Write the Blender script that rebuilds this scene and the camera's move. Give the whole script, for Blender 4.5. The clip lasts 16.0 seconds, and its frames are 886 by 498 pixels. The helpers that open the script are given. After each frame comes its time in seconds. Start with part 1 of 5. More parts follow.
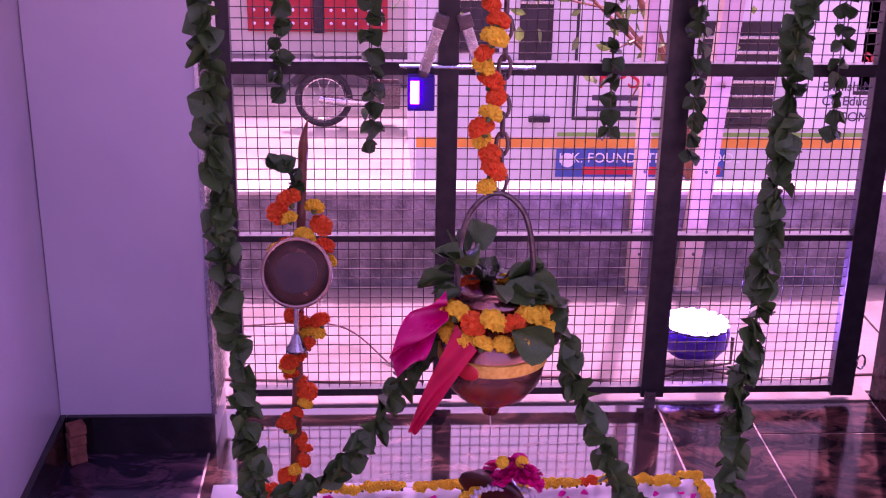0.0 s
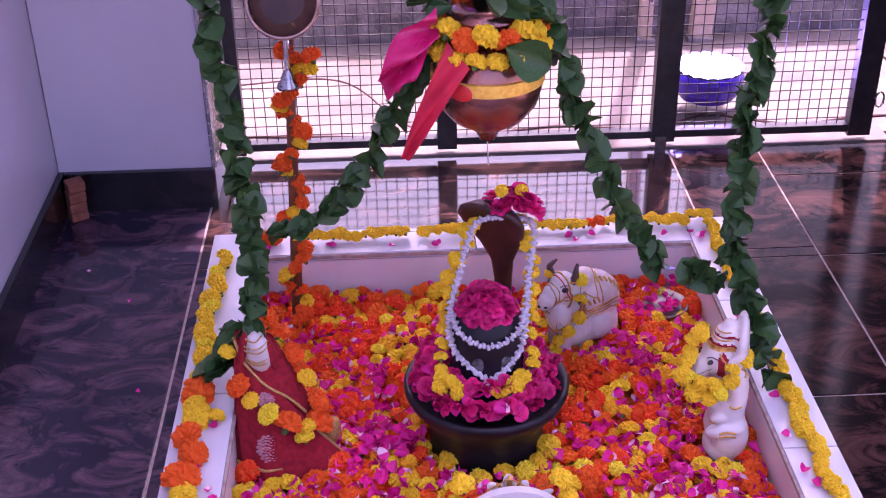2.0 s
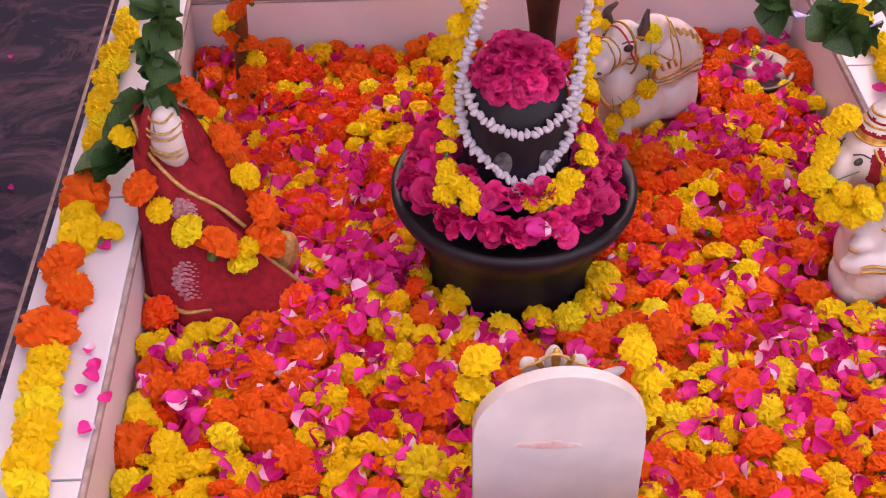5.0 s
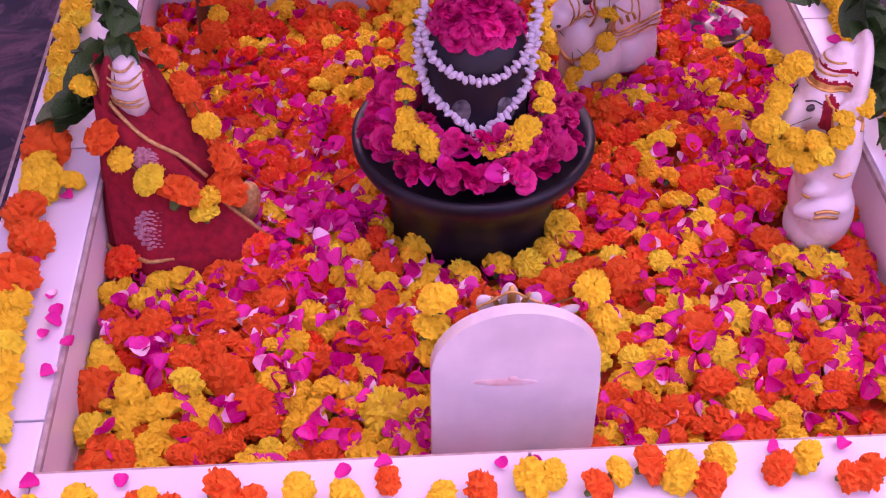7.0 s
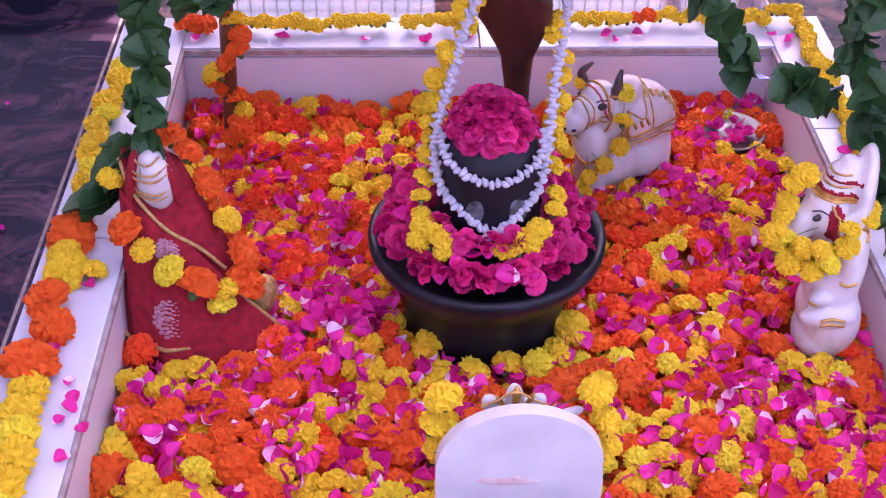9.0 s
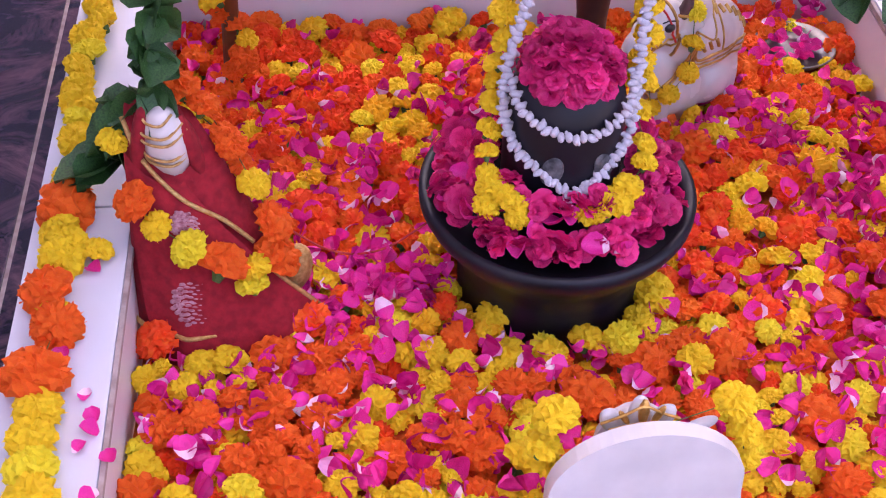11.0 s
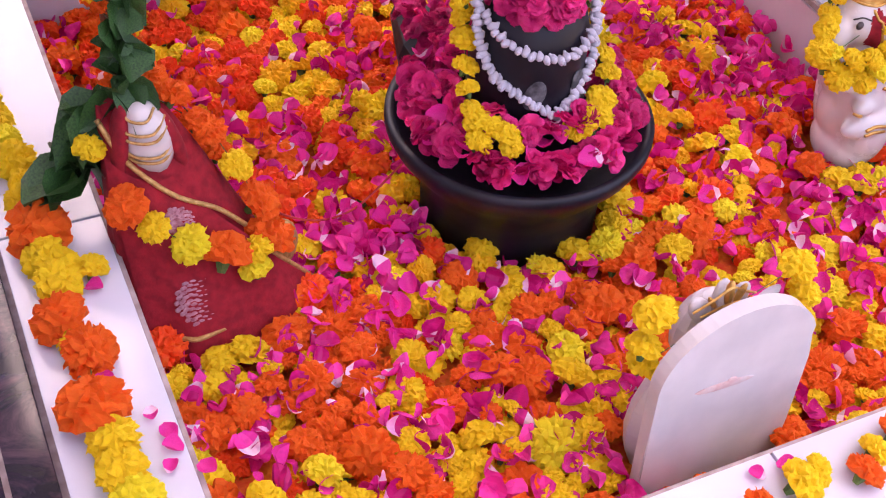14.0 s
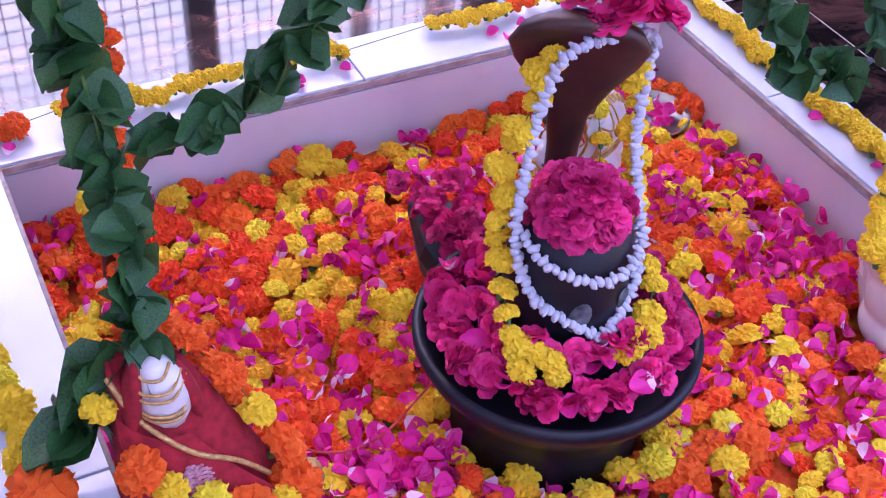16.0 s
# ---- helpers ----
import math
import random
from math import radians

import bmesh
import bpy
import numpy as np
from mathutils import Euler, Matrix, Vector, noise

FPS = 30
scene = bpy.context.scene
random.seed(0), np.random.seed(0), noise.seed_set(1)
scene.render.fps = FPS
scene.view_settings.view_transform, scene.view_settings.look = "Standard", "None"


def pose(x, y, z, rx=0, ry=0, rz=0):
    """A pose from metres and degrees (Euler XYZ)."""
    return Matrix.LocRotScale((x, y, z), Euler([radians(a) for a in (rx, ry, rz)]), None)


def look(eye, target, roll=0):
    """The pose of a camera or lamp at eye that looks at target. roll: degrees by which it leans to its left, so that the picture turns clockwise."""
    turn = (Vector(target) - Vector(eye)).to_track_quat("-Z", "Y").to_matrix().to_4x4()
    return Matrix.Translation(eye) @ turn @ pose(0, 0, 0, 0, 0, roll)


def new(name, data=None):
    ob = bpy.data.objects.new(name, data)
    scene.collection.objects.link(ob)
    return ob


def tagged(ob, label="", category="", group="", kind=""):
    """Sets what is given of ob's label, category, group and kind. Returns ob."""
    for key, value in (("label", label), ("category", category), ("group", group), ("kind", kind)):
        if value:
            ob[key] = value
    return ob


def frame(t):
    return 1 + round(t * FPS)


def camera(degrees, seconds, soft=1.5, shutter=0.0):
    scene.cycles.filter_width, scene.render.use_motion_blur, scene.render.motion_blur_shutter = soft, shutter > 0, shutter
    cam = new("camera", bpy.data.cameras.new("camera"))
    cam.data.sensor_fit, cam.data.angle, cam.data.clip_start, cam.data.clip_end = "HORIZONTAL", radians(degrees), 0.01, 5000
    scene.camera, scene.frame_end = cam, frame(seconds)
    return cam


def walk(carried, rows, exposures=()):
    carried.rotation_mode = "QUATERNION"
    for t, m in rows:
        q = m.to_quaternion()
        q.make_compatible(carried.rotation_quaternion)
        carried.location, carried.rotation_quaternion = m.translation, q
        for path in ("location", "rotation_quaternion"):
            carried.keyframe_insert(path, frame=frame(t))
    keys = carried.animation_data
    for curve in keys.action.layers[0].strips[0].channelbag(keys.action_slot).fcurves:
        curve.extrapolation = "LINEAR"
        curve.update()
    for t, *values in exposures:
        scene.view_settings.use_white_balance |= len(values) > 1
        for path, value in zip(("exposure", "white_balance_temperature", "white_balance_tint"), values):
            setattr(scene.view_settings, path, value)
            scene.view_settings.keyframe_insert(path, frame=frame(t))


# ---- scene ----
cam = camera(39.0, 16.0, soft=1.1)
PATH = [
    (0, (0.2777, -1.4566, 1.6028), (0.3585, -0.0582, 1.0660), 1.05),
    (0.5, (0.3009, -1.4577, 1.5733), (0.3743, -0.0772, 0.9910), 0.60),
    (1, (0.3025, -1.4543, 1.5479), (0.3730, -0.0980, 0.9111), 0.05),
    (1.5, (0.3191, -1.4434, 1.5195), (0.3781, -0.1183, 0.8190), -0.62),
    (2, (0.3267, -1.4245, 1.4641), (0.3770, -0.1344, 0.7004), -0.97),
    (2.5, (0.3434, -1.3017, 1.3513), (0.3794, -0.0519, 0.5226), -1.01),
    (3, (0.3503, -1.1894, 1.2532), (0.3711, 0.0206, 0.3669), -0.85),
    (3.2, (0.3459, -1.1412, 1.2225), (0.3696, 0.0530, 0.3151), -0.54),
    (5.3, (0.3447, -0.7410, 1.0196), (0.3861, 0.3739, 0.0170), -0.38),
    (5.5, (0.3469, -0.7470, 1.0146), (0.3903, 0.3624, 0.0061), -0.26),
    (6, (0.3394, -0.7717, 1.0003), (0.3930, 0.3247, -0.0219), 0.37),
    (6.5, (0.3350, -0.7878, 1.0053), (0.3927, 0.3074, -0.0180), 0.43),
    (7, (0.3591, -0.7949, 1.0150), (0.4296, 0.3082, 0.0010), 0.32),
    (7.5, (0.3848, -0.7963, 1.0149), (0.4791, 0.3215, 0.0191), 0.51),
    (8, (0.4014, -0.8049, 1.0091), (0.5005, 0.3467, 0.0531), 0.70),
    (8.5, (0.3915, -0.8012, 1.0396), (0.4658, 0.3699, 0.1051), 0.66),
    (9, (0.3751, -0.8125, 1.0458), (0.4176, 0.3605, 0.1119), 0.85),
    (9.2, (0.3570, -0.8012, 1.0381), (0.4011, 0.3501, 0.0775), 1.04),
    (11.3, (0.1920, -0.5425, 0.9635), (0.3338, 0.5232, -0.0824), 1.73),
    (11.5, (0.1551, -0.5760, 0.9614), (0.3143, 0.4898, -0.0821), 1.71),
    (12, (0.0858, -0.6454, 0.9732), (0.2720, 0.4164, -0.0698), 1.48),
    (12.5, (0.0266, -0.6562, 0.9791), (0.2680, 0.4067, -0.0514), 2.41),
    (13, (-0.0286, -0.5944, 0.9703), (0.3072, 0.4312, -0.0715), 3.60),
    (13.5, (-0.0754, -0.5279, 0.9589), (0.3637, 0.4442, -0.0957), 4.83),
    (14, (-0.1173, -0.4785, 0.9497), (0.3749, 0.4551, -0.1163), 4.92),
    (14.5, (-0.1473, -0.4432, 0.9630), (0.3362, 0.5227, -0.0778), 3.67),
    (15, (-0.1513, -0.3799, 0.9750), (0.3417, 0.6061, -0.0422), 3.43),
    (15.5, (-0.1256, -0.3160, 0.9797), (0.3902, 0.6692, -0.0269), 3.28),
    (16, (-0.0980, -0.2771, 0.9862), (0.4476, 0.7000, -0.0126), 3.80),
]
EXPOSURES = [
    (0, 1.47, 6690, 150), (0.5, 1.90, 8720, 14), (1, 1.92, 6550, 98), (1.5, 2.20, 6250, 74), (2, 2.09, 6070, 67),
    (2.5, 2.22, 6974, 78), (3, 2.43, 6805, 30), (5.5, 2.40, 8908, 56), (6, 2.26, 6730, 97), (6.5, 2.32, 7000, 98),
    (7, 2.23, 7065, 106), (7.5, 2.42, 8276, 39), (8, 2.41, 6768, 124), (8.5, 2.30, 9132, 49), (9, 2.48, 5969, 55),
    (11.5, 2.55, 6542, 37), (12, 2.42, 6533, 160), (12.5, 2.46, 7552, 72), (13, 2.53, 8197, 88), (13.5, 2.58, 6815, 53),
    (14, 2.61, 7158, 37), (14.5, 2.71, 7263, 46), (15, 2.64, 7408, 101), (15.5, 2.66, 8270, 41), (16, 2.66, 5358, 40),
]
from mathutils.bvhtree import BVHTree

walk(cam, [(t, look(eye, target, roll)) for t, eye, target, roll in PATH], exposures=EXPOSURES)

# ---- world and light ----
world = bpy.data.worlds.new("sky")
scene.world = world
world.use_nodes = True
wn = world.node_tree.nodes
sky = wn.new("ShaderNodeTexSky")
sky.sky_type = "NISHITA"
sky.sun_disc = False
sky.sun_elevation, sky.sun_rotation = radians(66), radians(18)
sky.dust_density, sky.ozone_density, sky.air_density = 6.0, 0.6, 1.0
world.node_tree.links.new(sky.outputs[0], wn["Background"].inputs[0])
wn["Background"].inputs[1].default_value = 0.15
sun = new("sun", bpy.data.lights.new("sun", "SUN"))
sun.data.energy, sun.data.angle, sun.data.color = 2.6, radians(0.6), (1.0, 0.95, 0.87)
sun.matrix_world = look((3.6, 9.4, 20.0), (0.8, 0.5, 0))


# ---- materials ----
def node(nt, kind, **values):
    n = nt.nodes.new(kind)
    for key, value in values.items():
        n.inputs[key].default_value = value
    return n


def surface(name, a, b, scale=8.0, rough=0.5, metal=0.0, bump=0.2, bump_scale=60.0, bump_size=0.002, island=0.0, single=0.0, coat=0.0, detail=6.0, spread=(0.35, 0.65), rough_b=None, sheen=0.0, translucent=0.0):
    """Two tones mixed by noise in object space, with fine relief and uneven gloss."""
    m = bpy.data.materials.new(name)
    m.use_nodes = True
    nt = m.node_tree
    p = nt.nodes["Principled BSDF"]
    co = nt.nodes.new("ShaderNodeTexCoord")
    n = node(nt, "ShaderNodeTexNoise", Scale=scale, Detail=detail)
    nt.links.new(co.outputs["Object"], n.inputs["Vector"])
    ramp = nt.nodes.new("ShaderNodeValToRGB")
    ramp.color_ramp.elements[0].position, ramp.color_ramp.elements[1].position = spread
    ramp.color_ramp.elements[0].color, ramp.color_ramp.elements[1].color = (*a, 1), (*b, 1)
    fac = n.outputs["Fac"]
    if island or single:
        add = nt.nodes.new("ShaderNodeMath")
        add.operation = "MULTIPLY_ADD"
        if island:
            src = nt.nodes.new("ShaderNodeNewGeometry").outputs["Random Per Island"]
        else:
            src = nt.nodes.new("ShaderNodeObjectInfo").outputs["Random"]
        nt.links.new(src, add.inputs[0])
        add.inputs[1].default_value = island or single
        sub = nt.nodes.new("ShaderNodeMath")
        sub.operation = "SUBTRACT"
        nt.links.new(fac, sub.inputs[0])
        sub.inputs[1].default_value = (island or single) / 2
        nt.links.new(sub.outputs[0], add.inputs[2])
        fac = add.outputs[0]
    nt.links.new(fac, ramp.inputs[0])
    nt.links.new(ramp.outputs[0], p.inputs["Base Color"])
    p.inputs["Metallic"].default_value = metal
    p.inputs["Coat Weight"].default_value = coat
    p.inputs["Coat Roughness"].default_value = 0.05
    p.inputs["Sheen Weight"].default_value = sheen
    mr = node(nt, "ShaderNodeMapRange")
    mr.inputs["To Min"].default_value, mr.inputs["To Max"].default_value = rough, rough_b if rough_b is not None else min(1, rough * 1.4)
    n3 = node(nt, "ShaderNodeTexNoise", Scale=scale * 2.3, Detail=4)
    nt.links.new(co.outputs["Object"], n3.inputs["Vector"])
    nt.links.new(n3.outputs["Fac"], mr.inputs["Value"])
    nt.links.new(mr.outputs[0], p.inputs["Roughness"])
    if bump:
        n2 = node(nt, "ShaderNodeTexNoise", Scale=bump_scale, Detail=8)
        nt.links.new(co.outputs["Object"], n2.inputs["Vector"])
        bp = node(nt, "ShaderNodeBump", Strength=bump, Distance=bump_size)
        nt.links.new(n2.outputs["Fac"], bp.inputs["Height"])
        nt.links.new(bp.outputs[0], p.inputs["Normal"])
    if translucent:
        tr = nt.nodes.new("ShaderNodeBsdfTranslucent")
        nt.links.new(ramp.outputs[0], tr.inputs["Color"])
        mix = node(nt, "ShaderNodeMixShader", Fac=translucent)
        nt.links.new(p.outputs[0], mix.inputs[1])
        nt.links.new(tr.outputs[0], mix.inputs[2])
        nt.links.new(mix.outputs[0], nt.nodes["Material Output"].inputs[0])
    return m


def glow(name, colour, strength):
    m = bpy.data.materials.new(name)
    m.use_nodes = True
    p = m.node_tree.nodes["Principled BSDF"]
    p.inputs["Base Color"].default_value = (*colour, 1)
    p.inputs["Emission Color"].default_value = (*colour, 1)
    p.inputs["Emission Strength"].default_value = strength
    return m


def granite(name, dark, vein, rough):
    """Polished stone with drawn-out veins."""
    m = surface(name, dark, vein, 6, rough, bump=0.05, bump_scale=30, bump_size=0.001, spread=(0.46, 0.74), rough_b=rough * 1.6)
    nt = m.node_tree
    n = next(k for k in nt.nodes if k.type == "TEX_NOISE")
    n.inputs["Distortion"].default_value = 1.3
    n.inputs["Detail"].default_value = 10
    n.inputs["Roughness"].default_value = 0.72
    co = next(k for k in nt.nodes if k.type == "TEX_COORD")
    mp = nt.nodes.new("ShaderNodeMapping")
    mp.inputs["Scale"].default_value = (1.0, 1.7, 1.0)
    mp.inputs["Rotation"].default_value = (0, 0, radians(35))
    nt.links.new(co.outputs["Object"], mp.inputs[0])
    nt.links.new(mp.outputs[0], n.inputs["Vector"])
    nt.nodes["Principled BSDF"].inputs["Specular IOR Level"].default_value = 0.6
    return m


M_ORANGE = surface("orange_petal", (0.95, 0.080, 0.002), (1.0, 0.205, 0.004), 55, 0.6, island=0.45, bump=0.5, bump_scale=220, bump_size=0.002, translucent=0.3)
M_YELLOW = surface("yellow_petal", (1.0, 0.58, 0.004), (1.0, 0.80, 0.010), 55, 0.6, island=0.45, bump=0.5, bump_scale=220, bump_size=0.002, translucent=0.3)
M_LEMON = surface("lemon_petal", (0.98, 0.76, 0.008), (1.0, 0.90, 0.03), 55, 0.6, island=0.35, bump=0.5, bump_scale=220, bump_size=0.002, translucent=0.3)
M_PINK = surface("rose_petal", (0.58, 0.004, 0.17), (0.95, 0.05, 0.40), 60, 0.45, island=0.5, bump=0.25, bump_scale=160, bump_size=0.001, translucent=0.25)
M_PALE = surface("petal_base_white", (0.88, 0.42, 0.66), (0.97, 0.80, 0.88), 45, 0.45, island=0.5, bump=0.25, bump_scale=160, bump_size=0.001, translucent=0.25)
M_ROSE = surface("rose_red_pink", (0.50, 0.004, 0.10), (0.96, 0.045, 0.28), 45, 0.45, single=0.4, bump=0.3, bump_scale=120, bump_size=0.002, translucent=0.25)
M_GREEN = surface("sepal_green", (0.03, 0.08, 0.012), (0.10, 0.19, 0.03), 60, 0.5, bump=0.2)
M_LEAF = surface("leaf_green", (0.010, 0.048, 0.013), (0.038, 0.125, 0.028), 30, 0.34, island=0.45, bump=0.35, bump_scale=90, bump_size=0.002, translucent=0.1)
M_BED = surface("bed_litter", (0.55, 0.04, 0.004), (0.80, 0.22, 0.01), 40, 0.8, bump=0.8, bump_scale=70, bump_size=0.01)
M_MARBLE = surface("white_marble_tile", (0.58, 0.60, 0.66), (0.67, 0.69, 0.75), 4, 0.10, bump=0.03, rough_b=0.2)
M_RIMWALL = surface("cream_tile", (0.66, 0.59, 0.60), (0.75, 0.69, 0.70), 5, 0.3, bump=0.05)
M_STATUE = surface("statue_marble", (0.54, 0.49, 0.46), (0.68, 0.63, 0.60), 9, 0.22, bump=0.08, bump_scale=40)
M_SLAB = surface("slab_marble", (0.52, 0.51, 0.52), (0.64, 0.62, 0.62), 14, 0.3, bump=0.1, bump_scale=50)
M_STAIN = surface("vermilion_smear", (0.58, 0.36, 0.33), (0.62, 0.53, 0.52), 60, 0.6, bump=0)
M_GOLD = surface("gold_paint", (0.45, 0.24, 0.06), (0.70, 0.42, 0.12), 80, 0.3, metal=0.8, bump=0.2)
M_EYE = surface("dark_paint", (0.02, 0.012, 0.01), (0.04, 0.03, 0.03), 60, 0.3, bump=0)
M_HORN = surface("horn_brown", (0.06, 0.03, 0.03), (0.12, 0.07, 0.06), 60, 0.35)
M_BLACKSTONE = surface("black_stone", (0.006, 0.006, 0.010), (0.014, 0.013, 0.020), 14, 0.32, bump=0.2, bump_scale=40, rough_b=0.5)
M_BLACKSTONE.node_tree.nodes["Principled BSDF"].inputs["Specular IOR Level"].default_value = 0.28
M_COPPER = surface("aged_copper", (0.24, 0.095, 0.08), (0.46, 0.22, 0.18), 12, 0.16, metal=0.9, bump=0.12, bump_scale=30, rough_b=0.34)
M_COBRA = surface("copper_brown", (0.035, 0.014, 0.011), (0.075, 0.03, 0.022), 18, 0.35, metal=0.3, bump=0.2)
M_BRONZE = surface("worn_bronze", (0.32, 0.18, 0.15), (0.50, 0.32, 0.26), 14, 0.22, metal=0.7, bump=0.15, bump_scale=40)
M_BRASS = surface("brass_band", (0.75, 0.42, 0.05), (0.88, 0.60, 0.10), 120, 0.35, metal=0.4, bump=0.5, bump_scale=350)
M_RED = surface("red_cloth", (0.21, 0.003, 0.009), (0.33, 0.008, 0.016), 90, 0.85, bump=0.5, bump_scale=420, bump_size=0.001)
M_SCARF = surface("red_satin", (0.42, 0.004, 0.02), (0.60, 0.010, 0.04), 20, 0.45, bump=0.2, bump_scale=60)
M_PINKSATIN = surface("pink_satin", (0.50, 0.010, 0.09), (0.66, 0.03, 0.16), 20, 0.22, bump=0.3, bump_scale=40)
M_TRIM = surface("gold_braid", (0.42, 0.22, 0.06), (0.62, 0.38, 0.14), 200, 0.45, metal=0.5, bump=0.8, bump_scale=400)
M_EMBROID = surface("silver_embroidery", (0.34, 0.10, 0.13), (0.56, 0.30, 0.34), 150, 0.6, bump=0.8, bump_scale=300)
M_BEAD = surface("white_flower_bud", (0.38, 0.36, 0.42), (0.58, 0.56, 0.60), 90, 0.5, bump=0.3, bump_scale=200)
M_WOODPOLE = surface("brown_pole", (0.14, 0.045, 0.018), (0.26, 0.09, 0.035), 20, 0.4, bump=0.2)
M_STEEL = surface("steel", (0.45, 0.45, 0.46), (0.62, 0.62, 0.63), 40, 0.22, metal=1.0, bump=0.1)
M_DULLSTEEL = surface("dull_steel", (0.16, 0.15, 0.16), (0.26, 0.25, 0.26), 40, 0.3, metal=0.9, bump=0.1)
M_CHAIN = surface("dark_chain", (0.10, 0.08, 0.08), (0.2, 0.17, 0.16), 60, 0.4, metal=0.9)
M_GATE = surface("black_gate_paint", (0.012, 0.011, 0.013), (0.03, 0.026, 0.028), 30, 0.35, bump=0.2, bump_scale=150)
M_WIRE = surface("dark_wire", (0.035, 0.028, 0.028), (0.07, 0.05, 0.045), 60, 0.5, metal=0.3)
M_WALL = surface("gloss_wall_panel", (0.50, 0.48, 0.55), (0.56, 0.54, 0.60), 2, 0.16, bump=0.02, rough_b=0.28)
M_PLASTER = surface("plaster", (0.62, 0.60, 0.58), (0.72, 0.70, 0.68), 3, 0.7, bump=0.2)
M_FLOOR = granite("black_brown_granite", (0.014, 0.011, 0.026), (0.20, 0.10, 0.13), 0.07)
M_FLOOR_R = granite("brown_granite", (0.008, 0.006, 0.006), (0.13, 0.056, 0.046), 0.1)
M_FLOOR_R.node_tree.nodes["Principled BSDF"].inputs["Specular IOR Level"].default_value = 0.05
M_FLOOR_B = granite("polished_brown_granite", (0.012, 0.008, 0.008), (0.15, 0.068, 0.055), 0.06)
M_FLOOR_B.node_tree.nodes["Principled BSDF"].inputs["Specular IOR Level"].default_value = 0.85
M_BASE = granite("black_granite", (0.006, 0.006, 0.008), (0.03, 0.025, 0.03), 0.12)
M_GROUT = surface("grout", (0.30, 0.22, 0.20), (0.45, 0.36, 0.33), 60, 0.8)
M_BRICK = surface("terracotta", (0.20, 0.06, 0.035), (0.34, 0.12, 0.07), 40, 0.8, bump=0.5, bump_scale=90)
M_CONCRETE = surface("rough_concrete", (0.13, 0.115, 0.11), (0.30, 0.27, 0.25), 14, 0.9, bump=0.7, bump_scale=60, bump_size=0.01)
M_PAVE = surface("pink_paving", (0.13, 0.105, 0.09), (0.20, 0.165, 0.145), 6, 0.8, bump=0.4, bump_scale=70, bump_size=0.005)
M_ROAD = surface("dusty_road", (0.20, 0.18, 0.145), (0.30, 0.27, 0.22), 1.2, 0.9, bump=0.4, bump_scale=30, bump_size=0.01)
M_GROUND = surface("dusty_ground", (0.22, 0.19, 0.14), (0.36, 0.31, 0.24), 0.4, 0.95, bump=0.4, bump_scale=10)
M_POST = surface("beige_post", (0.50, 0.38, 0.26), (0.62, 0.50, 0.36), 12, 0.7, bump=0.3)
M_BUS = surface("white_bus_paint", (0.56, 0.56, 0.57), (0.64, 0.64, 0.64), 3, 0.25, bump=0.03)
M_STRIPE = surface("orange_stripe", (0.80, 0.28, 0.02), (0.88, 0.36, 0.04), 5, 0.3, bump=0)
M_BLUE = surface("blue_banner", (0.02, 0.08, 0.30), (0.03, 0.11, 0.38), 5, 0.4, bump=0)
M_REDSIGN = surface("red_print", (0.60, 0.02, 0.02), (0.70, 0.04, 0.03), 5, 0.4, bump=0)
M_INK = surface("dark_print", (0.03, 0.03, 0.06), (0.05, 0.05, 0.08), 5, 0.5, bump=0)
M_WHITEPRINT = surface("white_print", (0.75, 0.75, 0.78), (0.82, 0.82, 0.84), 5, 0.5, bump=0)
M_GLASS = surface("dark_glass", (0.015, 0.015, 0.018), (0.03, 0.03, 0.035), 5, 0.08, bump=0)
M_RUBBER = surface("rubber", (0.02, 0.02, 0.02), (0.04, 0.04, 0.04), 30, 0.7)
M_REDDOOR = surface("red_door_paint", (0.42, 0.02, 0.02), (0.55, 0.04, 0.03), 4, 0.5, bump=0.1)
M_HOUSE = surface("pale_house_wall", (0.55, 0.47, 0.38), (0.66, 0.58, 0.48), 2, 0.8, bump=0.3)
M_LED = glow("led_face", (0.42, 0.36, 1.0), 90.0)
# Black lamp housing, with the LEDs' blue light put into its base colour.
M_LEDBODY = surface("blue_lit_housing", (0.03, 0.005, 0.25), (0.05, 0.01, 0.36), 10, 0.3, bump=0)
M_CABLE = surface("cable", (0.05, 0.015, 0.015), (0.09, 0.03, 0.03), 20, 0.5, bump=0)
M_THREAD = surface("red_thread", (0.35, 0.02, 0.02), (0.5, 0.05, 0.04), 60, 0.7, bump=0)


# ---- building helpers ----
def mesh(name, bm, material, smooth=False):
    me = bpy.data.meshes.new(name)
    bmesh.ops.recalc_face_normals(bm, faces=bm.faces[:])
    bm.to_mesh(me)
    bm.free()
    for m in material if isinstance(material, (list, tuple)) else (material,):
        me.materials.append(m)
    if smooth:
        me.polygons.foreach_set("use_smooth", [True] * len(me.polygons))
    return me


def part(name, bm, material, parent=None, label="", smooth=False, at=None):
    me = bm if isinstance(bm, bpy.types.Mesh) else mesh(name, bm, material, smooth)
    ob = new(name, me)
    if parent is not None:
        ob.parent = parent
    if at is not None:
        ob.matrix_basis = at
    return tagged(ob, label)


def thing(name, label, category, at=None, group="", kind=""):
    ob = new(name)
    ob.empty_display_size = 0.05
    if at is not None:
        ob.matrix_basis = at
    return tagged(ob, label, category, group, kind)


